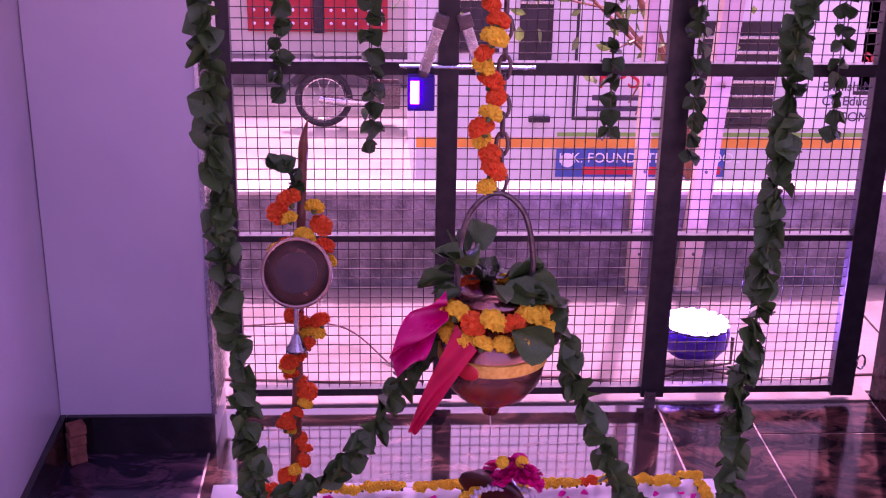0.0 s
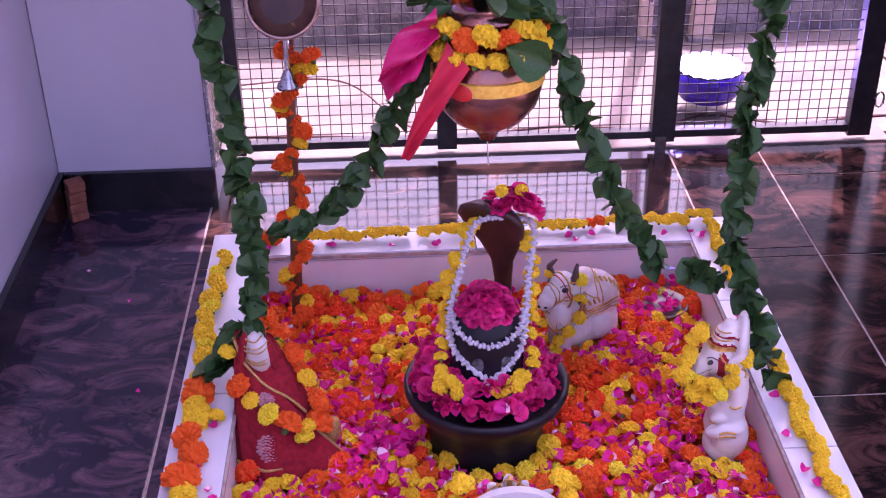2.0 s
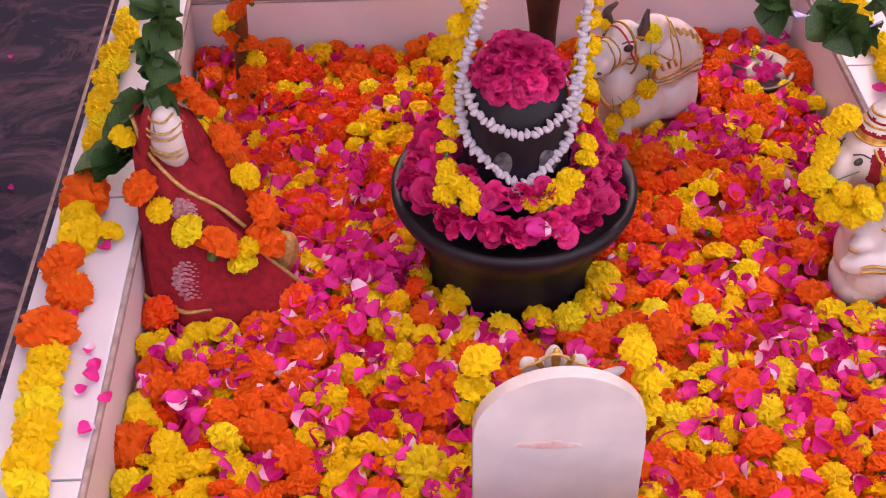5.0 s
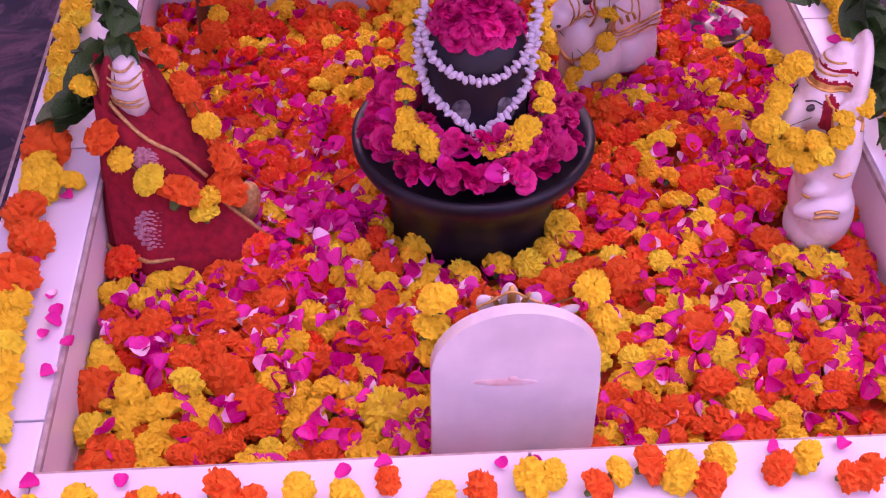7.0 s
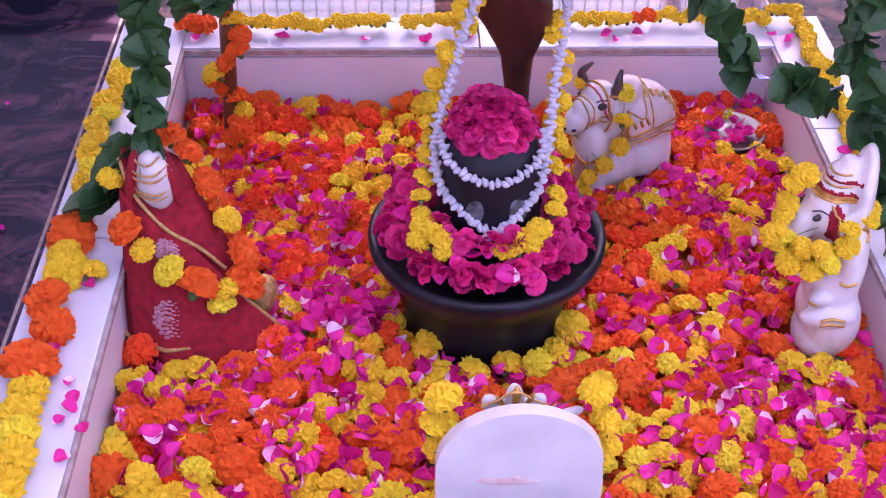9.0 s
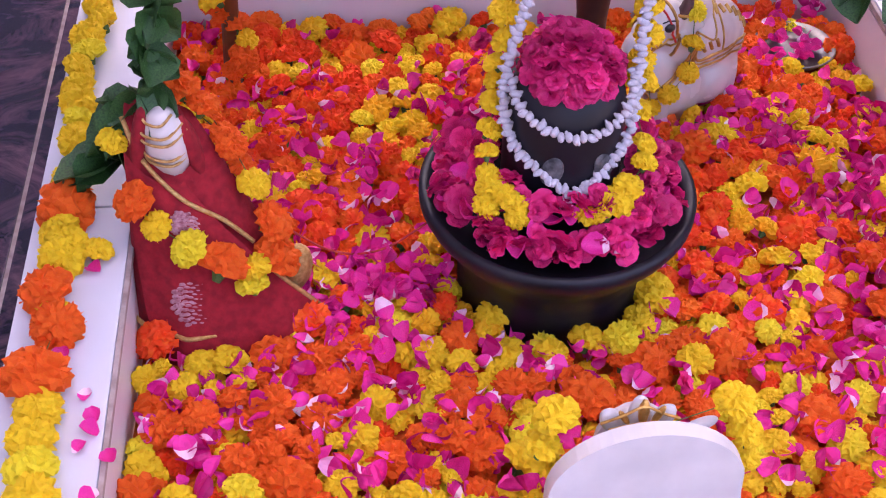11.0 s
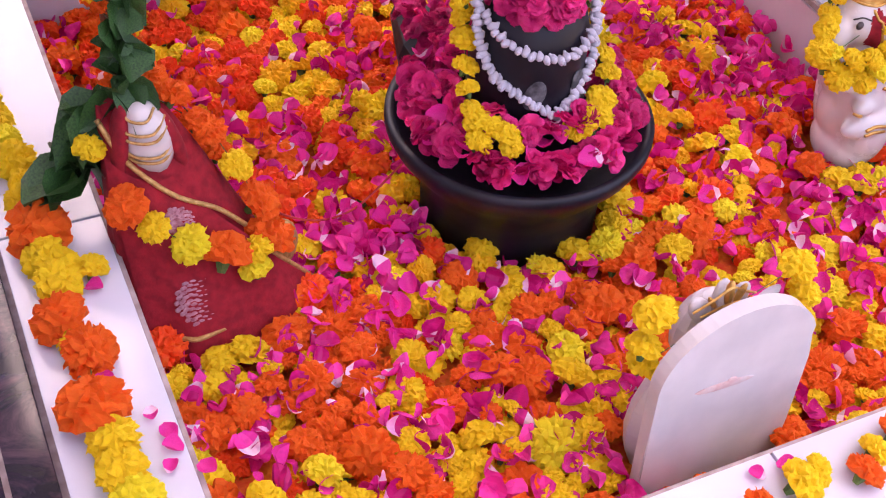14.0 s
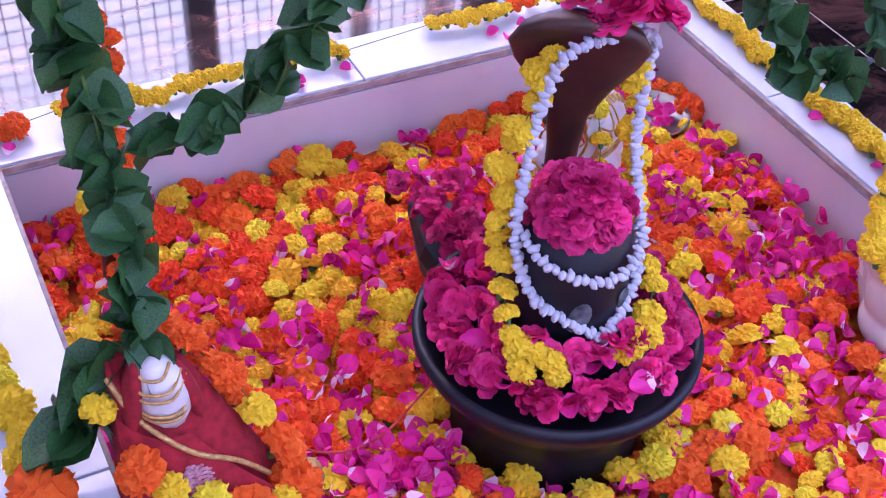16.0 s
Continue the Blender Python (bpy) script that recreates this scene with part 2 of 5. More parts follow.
def box(x0, x1, y0, y1, z0, z1, bevel=0.0, bm=None):
    bm = bm or bmesh.new()
    made = bmesh.ops.create_cube(bm, size=1.0)["verts"]
    bmesh.ops.transform(bm, matrix=Matrix.Translation(((x0 + x1) / 2, (y0 + y1) / 2, (z0 + z1) / 2)) @ Matrix.Diagonal((x1 - x0, y1 - y0, z1 - z0, 1)), verts=made)
    if bevel:
        bmesh.ops.bevel(bm, geom=list({e for v in made for e in v.link_edges}), offset=bevel, segments=2, affect="EDGES", profile=0.7)
    return bm


def lathe(profile, n=48, bm=None, squash=1.0):
    """Turns (radius, z) rows about z."""
    bm = bm or bmesh.new()
    rings = []
    for r, z in profile:
        rings.append([bm.verts.new((r * math.cos(a * math.tau / n), squash * r * math.sin(a * math.tau / n), z)) for a in range(n)])
    for a, b in zip(rings, rings[1:]):
        for k in range(n):
            bm.faces.new((a[k], a[(k + 1) % n], b[(k + 1) % n], b[k]))
    bm.faces.new(rings[0][::-1])
    bm.faces.new(rings[-1])
    return bm


def tube(points, radius, n=8, bm=None, closed=False):
    """A round tube along points; radius: a number or one for each point."""
    bm = bm or bmesh.new()
    pts = [Vector(p) for p in points]
    rings = []
    side = None
    for i, p in enumerate(pts):
        if closed:
            d = (pts[(i + 1) % len(pts)] - pts[i - 1]).normalized()
        else:
            d = (pts[min(i + 1, len(pts) - 1)] - pts[max(i - 1, 0)]).normalized()
        if side is None:
            side = d.orthogonal().normalized()
        side = (side - d * side.dot(d)).normalized()
        up = d.cross(side)
        r = radius[i] if isinstance(radius, (list, tuple)) else radius
        rings.append([bm.verts.new(p + r * (math.cos(k * math.tau / n) * side + math.sin(k * math.tau / n) * up)) for k in range(n)])
    loops = list(zip(rings, rings[1:])) + ([(rings[-1], rings[0])] if closed else [])
    for a, b in loops:
        for k in range(n):
            bm.faces.new((a[k], a[(k + 1) % n], b[(k + 1) % n], b[k]))
    if not closed:
        bm.faces.new(rings[0][::-1])
        bm.faces.new(rings[-1])
    return bm


def curve(points, n):
    """n points evenly along a smooth line through points."""
    pts = [Vector(p) for p in points]
    ext = [2 * pts[0] - pts[1]] + pts + [2 * pts[-1] - pts[-2]]
    fine = []
    for i in range(1, len(ext) - 2):
        p0, p1, p2, p3 = ext[i - 1 : i + 3]
        for k in range(20):
            t = k / 20
            fine.append(0.5 * ((2 * p1) + (p2 - p0) * t + (2 * p0 - 5 * p1 + 4 * p2 - p3) * t * t + (3 * p1 - p0 - 3 * p2 + p3) * t ** 3))
    fine.append(pts[-1])
    run = [0.0]
    for a, b in zip(fine, fine[1:]):
        run.append(run[-1] + (b - a).length)
    out, j = [], 0
    for i in range(n):
        s = run[-1] * i / max(1, n - 1)
        while j < len(run) - 2 and run[j + 1] < s:
            j += 1
        f = (s - run[j]) / max(1e-9, run[j + 1] - run[j])
        out.append(fine[j].lerp(fine[j + 1], min(1, max(0, f))))
    return out


def blob(bm, centre, size, turn=(0, 0, 0), u=16, v=10):
    """An ellipsoid added to bm."""
    made = bmesh.ops.create_uvsphere(bm, u_segments=u, v_segments=v, radius=1.0)["verts"]
    m = Matrix.Translation(centre) @ Euler([radians(a) for a in turn]).to_matrix().to_4x4() @ Matrix.Diagonal((*size, 1))
    bmesh.ops.transform(bm, matrix=m, verts=made)
    return made


def melted(bm, voxel, rounds=3):
    """Fuses overlapping forms into one smooth skin; gives a bmesh and its search tree."""
    me = bpy.data.meshes.new("carving")
    bm.to_mesh(me)
    bm.free()
    ob = bpy.data.objects.new("carving", me)
    scene.collection.objects.link(ob)
    re = ob.modifiers.new("fuse", "REMESH")
    re.mode, re.voxel_size = "VOXEL", voxel
    sm = ob.modifiers.new("soften", "SMOOTH")
    sm.iterations, sm.factor = rounds, 0.6
    ev = ob.evaluated_get(bpy.context.evaluated_depsgraph_get())
    out = bmesh.new()
    out.from_mesh(ev.to_mesh())
    bpy.data.objects.remove(ob)
    return out, BVHTree.FromBMesh(out)


def laid(tree, points, n, lift=0.0006):
    """A smooth line through points, laid on a carved skin."""
    line = []
    for p in curve(points, n):
        at, normal, *_ = tree.find_nearest(p)
        line.append(at + normal * lift)
    return line


# ---- flower meshes ----
def marigold_mesh(seed, material, rows, flat):
    """A pompon of radius 1: a tightly crinkled dome with a fringe of petal tips."""
    rnd = random.Random(seed)
    verts, faces, mats = [Vector((0, 0, 0.86 * flat))], [], []
    bands = ((80, 9), (69, 16), (58, 22), (47, 27), (36, 31), (25, 34), (14, 36), (3, 36), (-9, 34), (-24, 28), (-42, 18))
    last, rings = None, []
    for e, n in bands:
        ring = []
        for k in range(n):
            a = math.tau * (k + rnd.uniform(-0.28, 0.28)) / n
            up = radians(e + rnd.uniform(-4, 4))
            r = rnd.choice((0.76, 0.87, 0.99, 1.07)) + rnd.uniform(-0.04, 0.04)
            if e < -30:
                r *= 0.72
            ring.append(len(verts))
            verts.append(Vector((r * math.cos(a) * math.cos(up), r * math.sin(a) * math.cos(up), r * math.sin(up) * flat)))
        if last is None:
            faces += [(0, ring[k], ring[(k + 1) % n]) for k in range(n)]
        else:
            # stitch two rings of different counts
            i = j = 0
            m = len(last)
            while i < m or j < n:
                if j < n and (i >= m or (j + 1) / n <= (i + 1) / m):
                    faces.append((last[i % m], ring[j % n], ring[(j + 1) % n]))
                    j += 1
                else:
                    faces.append((last[i % m], ring[j % n], last[(i + 1) % m]))
                    i += 1
        last = ring
        rings.append((e, ring))
    faces.append(tuple(last[::-1]))
    for n, lift, length, width in rows:
        ring = min(rings, key=lambda r: abs(r[0] - lift))[1]
        for k in range(n):
            s = int(k * len(ring) / n)
            v0, v1 = verts[ring[s]], verts[ring[(s + 1) % len(ring)]]
            out = ((v0 + v1) / 2).normalized()
            side = (v1 - v0).normalized()
            up = out.cross(side)
            side = (side + up * rnd.uniform(-0.8, 0.8)).normalized()
            w = width * rnd.uniform(0.8, 1.25)
            reach = length * rnd.uniform(0.94, 1.08) * (1 - (1 - flat) * abs(out.z))
            i = len(verts)
            verts += [out * reach * 0.96 - side * w, out * reach * rnd.uniform(0.96, 1.03) + up * rnd.uniform(-0.08, 0.08), out * reach * 0.98 + side * w]
            a0, a1 = ring[s], ring[(s + 1) % len(ring)]
            faces += [(a0, a1, i + 1), (a0, i + 1, i), (a1, i + 2, i + 1)]
    mats = [0] * len(faces)
    # the green cup below
    i = len(verts)
    for k in range(6):
        a = math.tau * k / 6
        verts += [Vector((0.34 * math.cos(a), 0.34 * math.sin(a), -0.25)), Vector((0.16 * math.cos(a), 0.16 * math.sin(a), -0.75))]
    for k in range(6):
        b, c = i + 2 * k, i + 2 * ((k + 1) % 6)
        faces += [(b, c, c + 1, b + 1), (b, c, last[k % len(last)])]
        mats += [1, 1]
    me = bpy.data.meshes.new("marigold")
    me.from_pydata([tuple(v) for v in verts], [], faces)
    me.materials.append(material)
    me.materials.append(M_GREEN)
    me.polygons.foreach_set("material_index", mats)
    me.update()
    return me


FULL = ((7, 66, 0.99, 0.11), (11, 38, 1.0, 0.12), (13, 10, 1.0, 0.13), (11, -5, 0.98, 0.13))
LOOSE = ((7, 66, 0.99, 0.13), (11, 38, 1.02, 0.14), (14, 10, 1.05, 0.15), (13, -5, 1.05, 0.15))
ORANGE = [marigold_mesh(10 + i, M_ORANGE, FULL if i % 3 else LOOSE, 0.80) for i in range(6)]
YELLOW = [marigold_mesh(30 + i, M_YELLOW, FULL if i % 3 else LOOSE, 0.80) for i in range(6)]
LEMON = [marigold_mesh(50 + i, M_LEMON, FULL if i % 2 else LOOSE, 0.80) for i in range(3)]


def petal_mesh(seed, material):
    """One cupped rose petal about 1 long, lying flat, with a thin rim."""
    rnd = random.Random(seed)
    verts, faces = [], []
    rows, cols = 4, 4
    cup, bend = rnd.uniform(0.7, 1.6), rnd.uniform(0.3, 1.0)
    for i in range(rows + 1):
        v = i / rows
        half = (0.16, 0.36, 0.46, 0.42, 0.20)[i]
        for j in range(cols + 1):
            s = j / cols * 2 - 1
            verts.append((s * half, v - 0.5 + (0.06 * (1 - s * s) if i == rows else 0), cup * (s * half) ** 2 * 2 + bend * (v - 0.4) ** 2 + rnd.uniform(-0.02, 0.02)))
    for i in range(rows):
        for j in range(cols):
            a = i * (cols + 1) + j
            faces.append((a, a + 1, a + cols + 2, a + cols + 1))
    me = bpy.data.meshes.new("petal")
    me.from_pydata(verts, [], faces)
    me.materials.append(material)
    me.materials.append(M_PALE)
    pale = rnd.choice((0, 0, 1, 1, 1, 2))
    me.polygons.foreach_set("material_index", [1 if k < pale * cols else 0 for k in range(len(faces))])
    me.polygons.foreach_set("use_smooth", [True] * len(faces))
    me.update()
    return me


PETALS = [petal_mesh(70 + i, M_PINK) for i in range(9)]


def rose_mesh(seed):
    """A full pink rose head of radius 1: petals wrapped round a heart."""
    rnd = random.Random(seed)
    verts, faces = [Vector((0, 0, -0.05))], []
    for n, lift, reach, w in ((3, 75, 0.45, 0.30), (4, 62, 0.66, 0.40), (5, 42, 0.86, 0.48), (6, 22, 1.0, 0.55), (6, 4, 1.05, 0.55)):
        for k in range(n):
            a = math.tau * (k + rnd.uniform(-0.25, 0.25)) / n
            e = radians(lift + rnd.uniform(-8, 8))
            out = Vector((math.cos(a) * math.cos(e), math.sin(a) * math.cos(e), math.sin(e)))
            side = Vector((-math.sin(a), math.cos(a), 0))
            up = side.cross(out) * -1
            i = len(verts)
            for r, half, c in ((0.15, 0.3, 0.0), (0.55, 0.85, 0.12), (0.85, 1.0, 0.06), (1.0, 0.6, -0.10)):
                for s in (-1, -0.4, 0.4, 1):
                    verts.append(out * reach * r + side * s * half * w + up * (c + 0.25 * s * s * r) * reach * 0.8 + Vector((rnd.uniform(-0.03, 0.03), rnd.uniform(-0.03, 0.03), rnd.uniform(-0.03, 0.03))))
            faces += [(0, i + s + 1, i + s) for s in range(3)]
            for r in range(3):
                for s in range(3):
                    b = i + 4 * r + s
                    faces.append((b, b + 1, b + 5, b + 4))
    me = bpy.data.meshes.new("rose")
    me.from_pydata([tuple(v) for v in verts], [], faces)
    me.materials.append(M_ROSE)
    me.polygons.foreach_set("use_smooth", [True] * len(faces))
    me.update()
    return me


ROSES = [rose_mesh(90 + i) for i in range(4)]


def leaf_mesh(seed):
    """A broad leaf about 1 long, folded along its midrib and wavy."""
    rnd = random.Random(seed)
    verts, faces = [], []
    fold, bend = rnd.uniform(0.3, 0.9), rnd.uniform(-0.3, 0.5)
    halves = (0.06, 0.34, 0.50, 0.46, 0.30, 0.03)
    for i, h in enumerate(halves):
        v = i / 5
        for s in (-1, -0.5, 0, 0.5, 1):
            verts.append((s * h * math.cos(fold * 0.7), v - 0.5, abs(s) * h * math.sin(fold) + bend * (v - 0.4) ** 2 + 0.05 * math.sin(9 * v + 3 * s + seed) * abs(s)))
    for i in range(5):
        for j in range(4):
            a = i * 5 + j
            faces.append((a, a + 1, a + 6, a + 5))
    me = bpy.data.meshes.new("leaf")
    me.from_pydata(verts, [], faces)
    me.materials.append(M_LEAF)
    me.polygons.foreach_set("use_smooth", [True] * len(faces))
    me.update()
    return me


LEAVES = [leaf_mesh(i) for i in range(8)]


def place(name, me, parent, at, size, rnd, tilt=30, turn=None):
    """A piece that shares its mesh, turned by chance."""
    ob = new(name, me)
    ob.parent = parent
    z = rnd.uniform(0, 360) if turn is None else turn
    rot = Euler((radians(rnd.uniform(-tilt, tilt)), radians(rnd.uniform(-tilt, tilt)), radians(z)))
    ob.matrix_basis = Matrix.LocRotScale(at, rot, (size, size, size))
    return ob


def aimed(name, me, parent, at, size, direction, rnd):
    """A piece whose top looks along direction."""
    ob = new(name, me)
    ob.parent = parent
    q = Vector(direction).to_track_quat("Z", "Y").to_matrix().to_4x4() @ Matrix.Rotation(rnd.uniform(0, math.tau), 4, "Z")
    ob.matrix_basis = Matrix.Translation(at) @ q @ Matrix.Diagonal((size, size, size, 1))
    return ob


# ---- room ----
FLOOR = -0.095
GATE_Y = 1.725
bm = bmesh.new()
for x0, x1, y0, y1 in ((-0.8, -0.09, -4.0, 1.75), (1.07, 1.9, -4.0, 1.75), (-0.09, 1.07, 1.12, 1.75), (-0.09, 1.07, -4.0, -0.08)):
    box(x0, x1, y0, y1, FLOOR - 0.25, FLOOR - 0.0025, bm=bm)
floor = tagged(part("floor", bm, M_GROUT), "dark polished granite floor with pale joints", "floor", kind="structure")


def floor_tile(x0, x1, y0, y1, m):
    part("tile", box(x0, x1, y0, y1, FLOOR - 0.014, FLOOR, 0.0012), m, floor)


G = 0.003
for x0, x1, y0, y1, m in (
    (-0.545, -0.163, -1.1, 1.48, M_FLOOR), (-0.163, -0.113, -0.5, 1.156, M_FLOOR), (-0.163, 1.085, 1.156, 1.715, M_FLOOR_B), (1.085, 1.335, 1.156, 1.715, M_FLOOR_R),
    (1.103, 1.335, 1.115, 1.156, M_FLOOR_R), (1.103, 1.335, 0.57, 1.115, M_FLOOR_R), (1.103, 1.335, -0.03, 0.57, M_FLOOR_R), (1.103, 1.335, -0.63, -0.03, M_FLOOR_R),
    (1.335, 1.72, 1.535, 1.715, M_FLOOR_R), (1.335, 1.72, 1.115, 1.535, M_FLOOR_R), (1.335, 1.72, 0.57, 1.115, M_FLOOR_R), (1.335, 1.72, -0.03, 0.57, M_FLOOR_R), (1.335, 1.72, -0.63, -0.03, M_FLOOR_R),
    (-0.163, 0.5, -1.1, -0.5, M_FLOOR), (0.5, 1.103, -1.1, -0.63, M_FLOOR), (1.103, 1.72, -1.1, -0.63, M_FLOOR_R), (-0.113, 0.5, -0.5, -0.113, M_FLOOR), (0.5, 1.103, -0.63, -0.113, M_FLOOR),
    (-0.545, 0.5, -2.5, -1.1, M_FLOOR), (0.5, 1.72, -2.5, -1.1, M_FLOOR), (-0.545, 0.5, -4.0, -2.5, M_FLOOR), (0.5, 1.72, -4.0, -2.5, M_FLOOR),
):
    floor_tile(x0 + G, x1 - G, y0 + G, y1 - G, m)

wall_w = tagged(part("wall_west", box(-0.75, -0.545, -2.4, 1.75, FLOOR - 0.2, 2.6), M_WALL), "glossy pale lilac wall panel", "wall", kind="structure")
wall_n = tagged(part("wall_north", box(-0.543, -0.148, 1.482, 1.74, FLOOR - 0.2, 2.6, 0.002), M_WALL), "glossy pale pier beside the gate", "wall", kind="structure")
part("edge_trim", box(-0.151, -0.139, 1.476, 1.74, 0.015, 2.6, 0.002), M_STEEL, wall_n, "grey metal edge trim")
base = tagged(part("baseboard", box(-0.525, -0.144, 1.464, 1.481, FLOOR, 0.015, 0.002), M_BASE), "polished black granite skirting", "baseboard", kind="structure")
part("skirting_return", box(-0.544, -0.527, -2.4, 1.481, FLOOR, 0.015, 0.002), M_BASE, base)
wall_e = tagged(part("wall_east", box(1.723, 1.92, 0.3, 1.75, FLOOR - 0.2, 2.6, 0.003), M_FLOOR_R), "brown polished granite wall", "wall", kind="structure")
# Unseen ceiling; its overhang past the gate is added to block the sun.
ceiling = tagged(part("ceiling", box(-0.8, 1.92, 0.30, 2.45, 2.6, 2.75), M_PLASTER), "unseen white plaster ceiling with an added overhang against the sun", "ceiling", kind="structure")
sill = tagged(part("gate_sill", box(-0.146, 1.72, 1.718, 1.81, FLOOR - 0.2, FLOOR + 0.006, 0.003), M_PAVE), "pale stone strip under the gate", "sill", kind="structure")

# ---- gate ----
gate = thing("mesh_gate", "black steel gate with square wire mesh", "gate")
XS = (-0.106, 0.466, 1.068, 1.622)
ZB, ZT = -0.046, 2.3
for x, w in zip(XS, (0.034, 0.054, 0.066, 0.064)):
    part("stile", box(x - w / 2, x + w / 2, GATE_Y - 0.02, GATE_Y + 0.02, ZB - 0.022, ZT, 0.003), M_GATE, gate)
for i in range(3):
    a, b = XS[i] + (0.017, 0.027, 0.033)[i], XS[i + 1] - (0.027, 0.033, 0.032)[i]
    for z, h in ((ZB, 0.022), (0.417, 0.018), (0.884, 0.034), (1.40, 0.03), (ZT - 0.02, 0.035)):
        part("rail", box(a, b, GATE_Y - 0.016, GATE_Y + 0.016, z - h / 2, z + h / 2, 0.002), M_GATE, gate)
    bm = bmesh.new()
    pitch = 0.0285
    for k in range(1, int((b - a) / pitch)):
        x = a + k * (b - a) / int((b - a) / pitch)
        box(x - 0.0012, x + 0.0012, GATE_Y - 0.0012, GATE_Y + 0.0012, ZB, ZT, bm=bm)
    for k in range(1, int((ZT - ZB) / pitch)):
        z = ZB + k * pitch
        box(a, b, GATE_Y - 0.0024, GATE_Y, z - 0.0012, z + 0.0012, bm=bm)
    part("wire_mesh", bm, M_WIRE, gate, "rusty square wire mesh")
part("latch", box(1.045, 1.075, GATE_Y - 0.035, GATE_Y - 0.021, -0.115, -0.045, 0.003), M_CHAIN, gate, "dark drop bolt")
ring = [(1.70, GATE_Y - 0.04 + 0.0, 0.035 + 0.02 * math.sin(a * math.tau / 12)) for a in range(12)]
part("handle", tube([(1.66 + 0.012 * math.cos(a * math.tau / 12), GATE_Y - 0.03, 0.045 + 0.022 * math.sin(a * math.tau / 12)) for a in range(12)], 0.003, 6, closed=True), M_STEEL, gate, "small steel ring handle")

# small led bars clipped on the gate
bar = thing("led_tube", "thin clear light tube tied along a gate rail", "light")
part("tube", tube([(0.34, 1.694, 0.893), (0.69, 1.694, 0.890)], 0.006, 8), M_STEEL, bar)
for x, tilt in ((0.415, 18), (0.515, -18)):
    clip = thing("bracket_lamp", "small tilted chrome lamp arm on the gate", "lamp", pose(x + 0.009, 1.679, 0.953, 0, tilt, 0), group="lamps on the gate")
    part("arm", box(-0.014, 0.014, -0.012, 0.012, -0.075, 0.075, 0.004), M_STEEL, clip)
    part("joint", box(-0.018, 0.018, -0.016, 0.016, 0.045, 0.08, 0.004), M_CHAIN, clip)
    part("foot", box(-0.012, 0.012, -0.014, 0.03, -0.085, -0.07, 0.003), M_CHAIN, clip)
flood = thing("led_flood", "purple lit box lamp on the gate", "lamp", pose(0.395, 1.689, 0.832))
part("body", box(-0.035, 0.035, -0.02, 0.02, -0.05, 0.04, 0.005), M_LEDBODY, flood)
part("face", box(-0.028, -0.005, -0.026, -0.021, -0.03, 0.03, 0.002), glow("violet_face", (0.45, 0.12, 1.0), 6.0), flood, "glowing violet face")

# ---- outside ----
ground = tagged(part("ground", box(-400, 400, -400, 800, -2.2, -1.96), M_GROUND), "dusty open ground reaching far", "ground", kind="structure")
road = tagged(part("road", box(-30, 40, 3.2, 12.9, -1.955, -1.94), M_ROAD), "sunlit dusty concrete street", "road", kind="structure")
plinth = tagged(part("pavement", box(-3.5, 6.0, 1.812, 2.66, -2.15, -0.12), M_PAVE), "pinkish paved ledge outside the gate", "pavement", kind="structure")
for k in range(7):
    part("paver", box(-3.5 + k * 1.36 + 0.004, -2.15 + k * 1.36, 1.82, 2.642, -0.121, -0.112, 0.002), M_PAVE, plinth)
# Pale coping colour paints the sunlit top strip, dark concrete the shaded face.
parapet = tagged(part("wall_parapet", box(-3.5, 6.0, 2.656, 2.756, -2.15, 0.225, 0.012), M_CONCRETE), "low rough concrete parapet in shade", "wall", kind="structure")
part("coping", box(-3.5, 6.0, 2.646, 2.766, 0.227, 0.242, 0.005), surface("sunlit_pale_coping", (0.48, 0.42, 0.33), (0.60, 0.54, 0.44), 8, 0.8), parapet, "coping coloured pale as the parapet's sunlit top")
for x, w, lean in ((1.185, 0.042, 0), (1.375, 0.07, 4)):
    post = thing("timber_post", "beige timber post standing on the ledge", "post", pose(x, 2.60, -0.112, 0, lean, 0), group="posts outside")
    part("shaft", box(-w / 2, w / 2, -0.03, 0.03, 0, 2.4, 0.006), M_POST, post)
    for k in range(4):
        part("nail", lathe([(0.006, 0), (0.006, 0.004)], 8), M_CHAIN, post, at=pose(random.uniform(-0.015, 0.015), -0.034, 0.15 + 0.3 * k, 90, 0, 0))
    part("foot_plate", box(-w / 2 - 0.012, w / 2 + 0.012, -0.04, 0.04, -0.002, 0.012, 0.003), M_CONCRETE, post)


def lettering(words, size, at, material, parent, flat=True):
    cu = bpy.data.curves.new("lettering", "FONT")
    cu.body, cu.size, cu.extrude = words, size, 0.002
    cu.align_x, cu.align_y = "CENTER", "CENTER"
    cu.materials.append(material)
    ob = new("lettering", cu)
    ob.parent = parent
    ob.matrix_basis = at
    return ob


BUS_Y = 7.39
bus = thing("school_bus", "white school bus with an orange stripe, parked", "bus", pose(0.115, BUS_Y, -0.25))
bm = box(0.45, 7.0, 0, 2.2, -1.25, 1.1, 0.08)
part("body", bm, M_BUS, bus)
part("bumper_sill", box(0.5, 6.95, -0.03, 0.1, -1.26, -1.12, 0.02), M_CHAIN, bus)
part("stripe", box(0.46, 6.9, -0.006, 0.0, -0.74, -0.665), M_STRIPE, bus, "orange stripe")
part("thin_stripe", box(1.5, 6.9, -0.006, 0.0, -0.655, -0.625), surface("green_print", (0.1, 0.35, 0.05), (0.16, 0.42, 0.08), 5, 0.4, bump=0), bus, "thin green stripe")
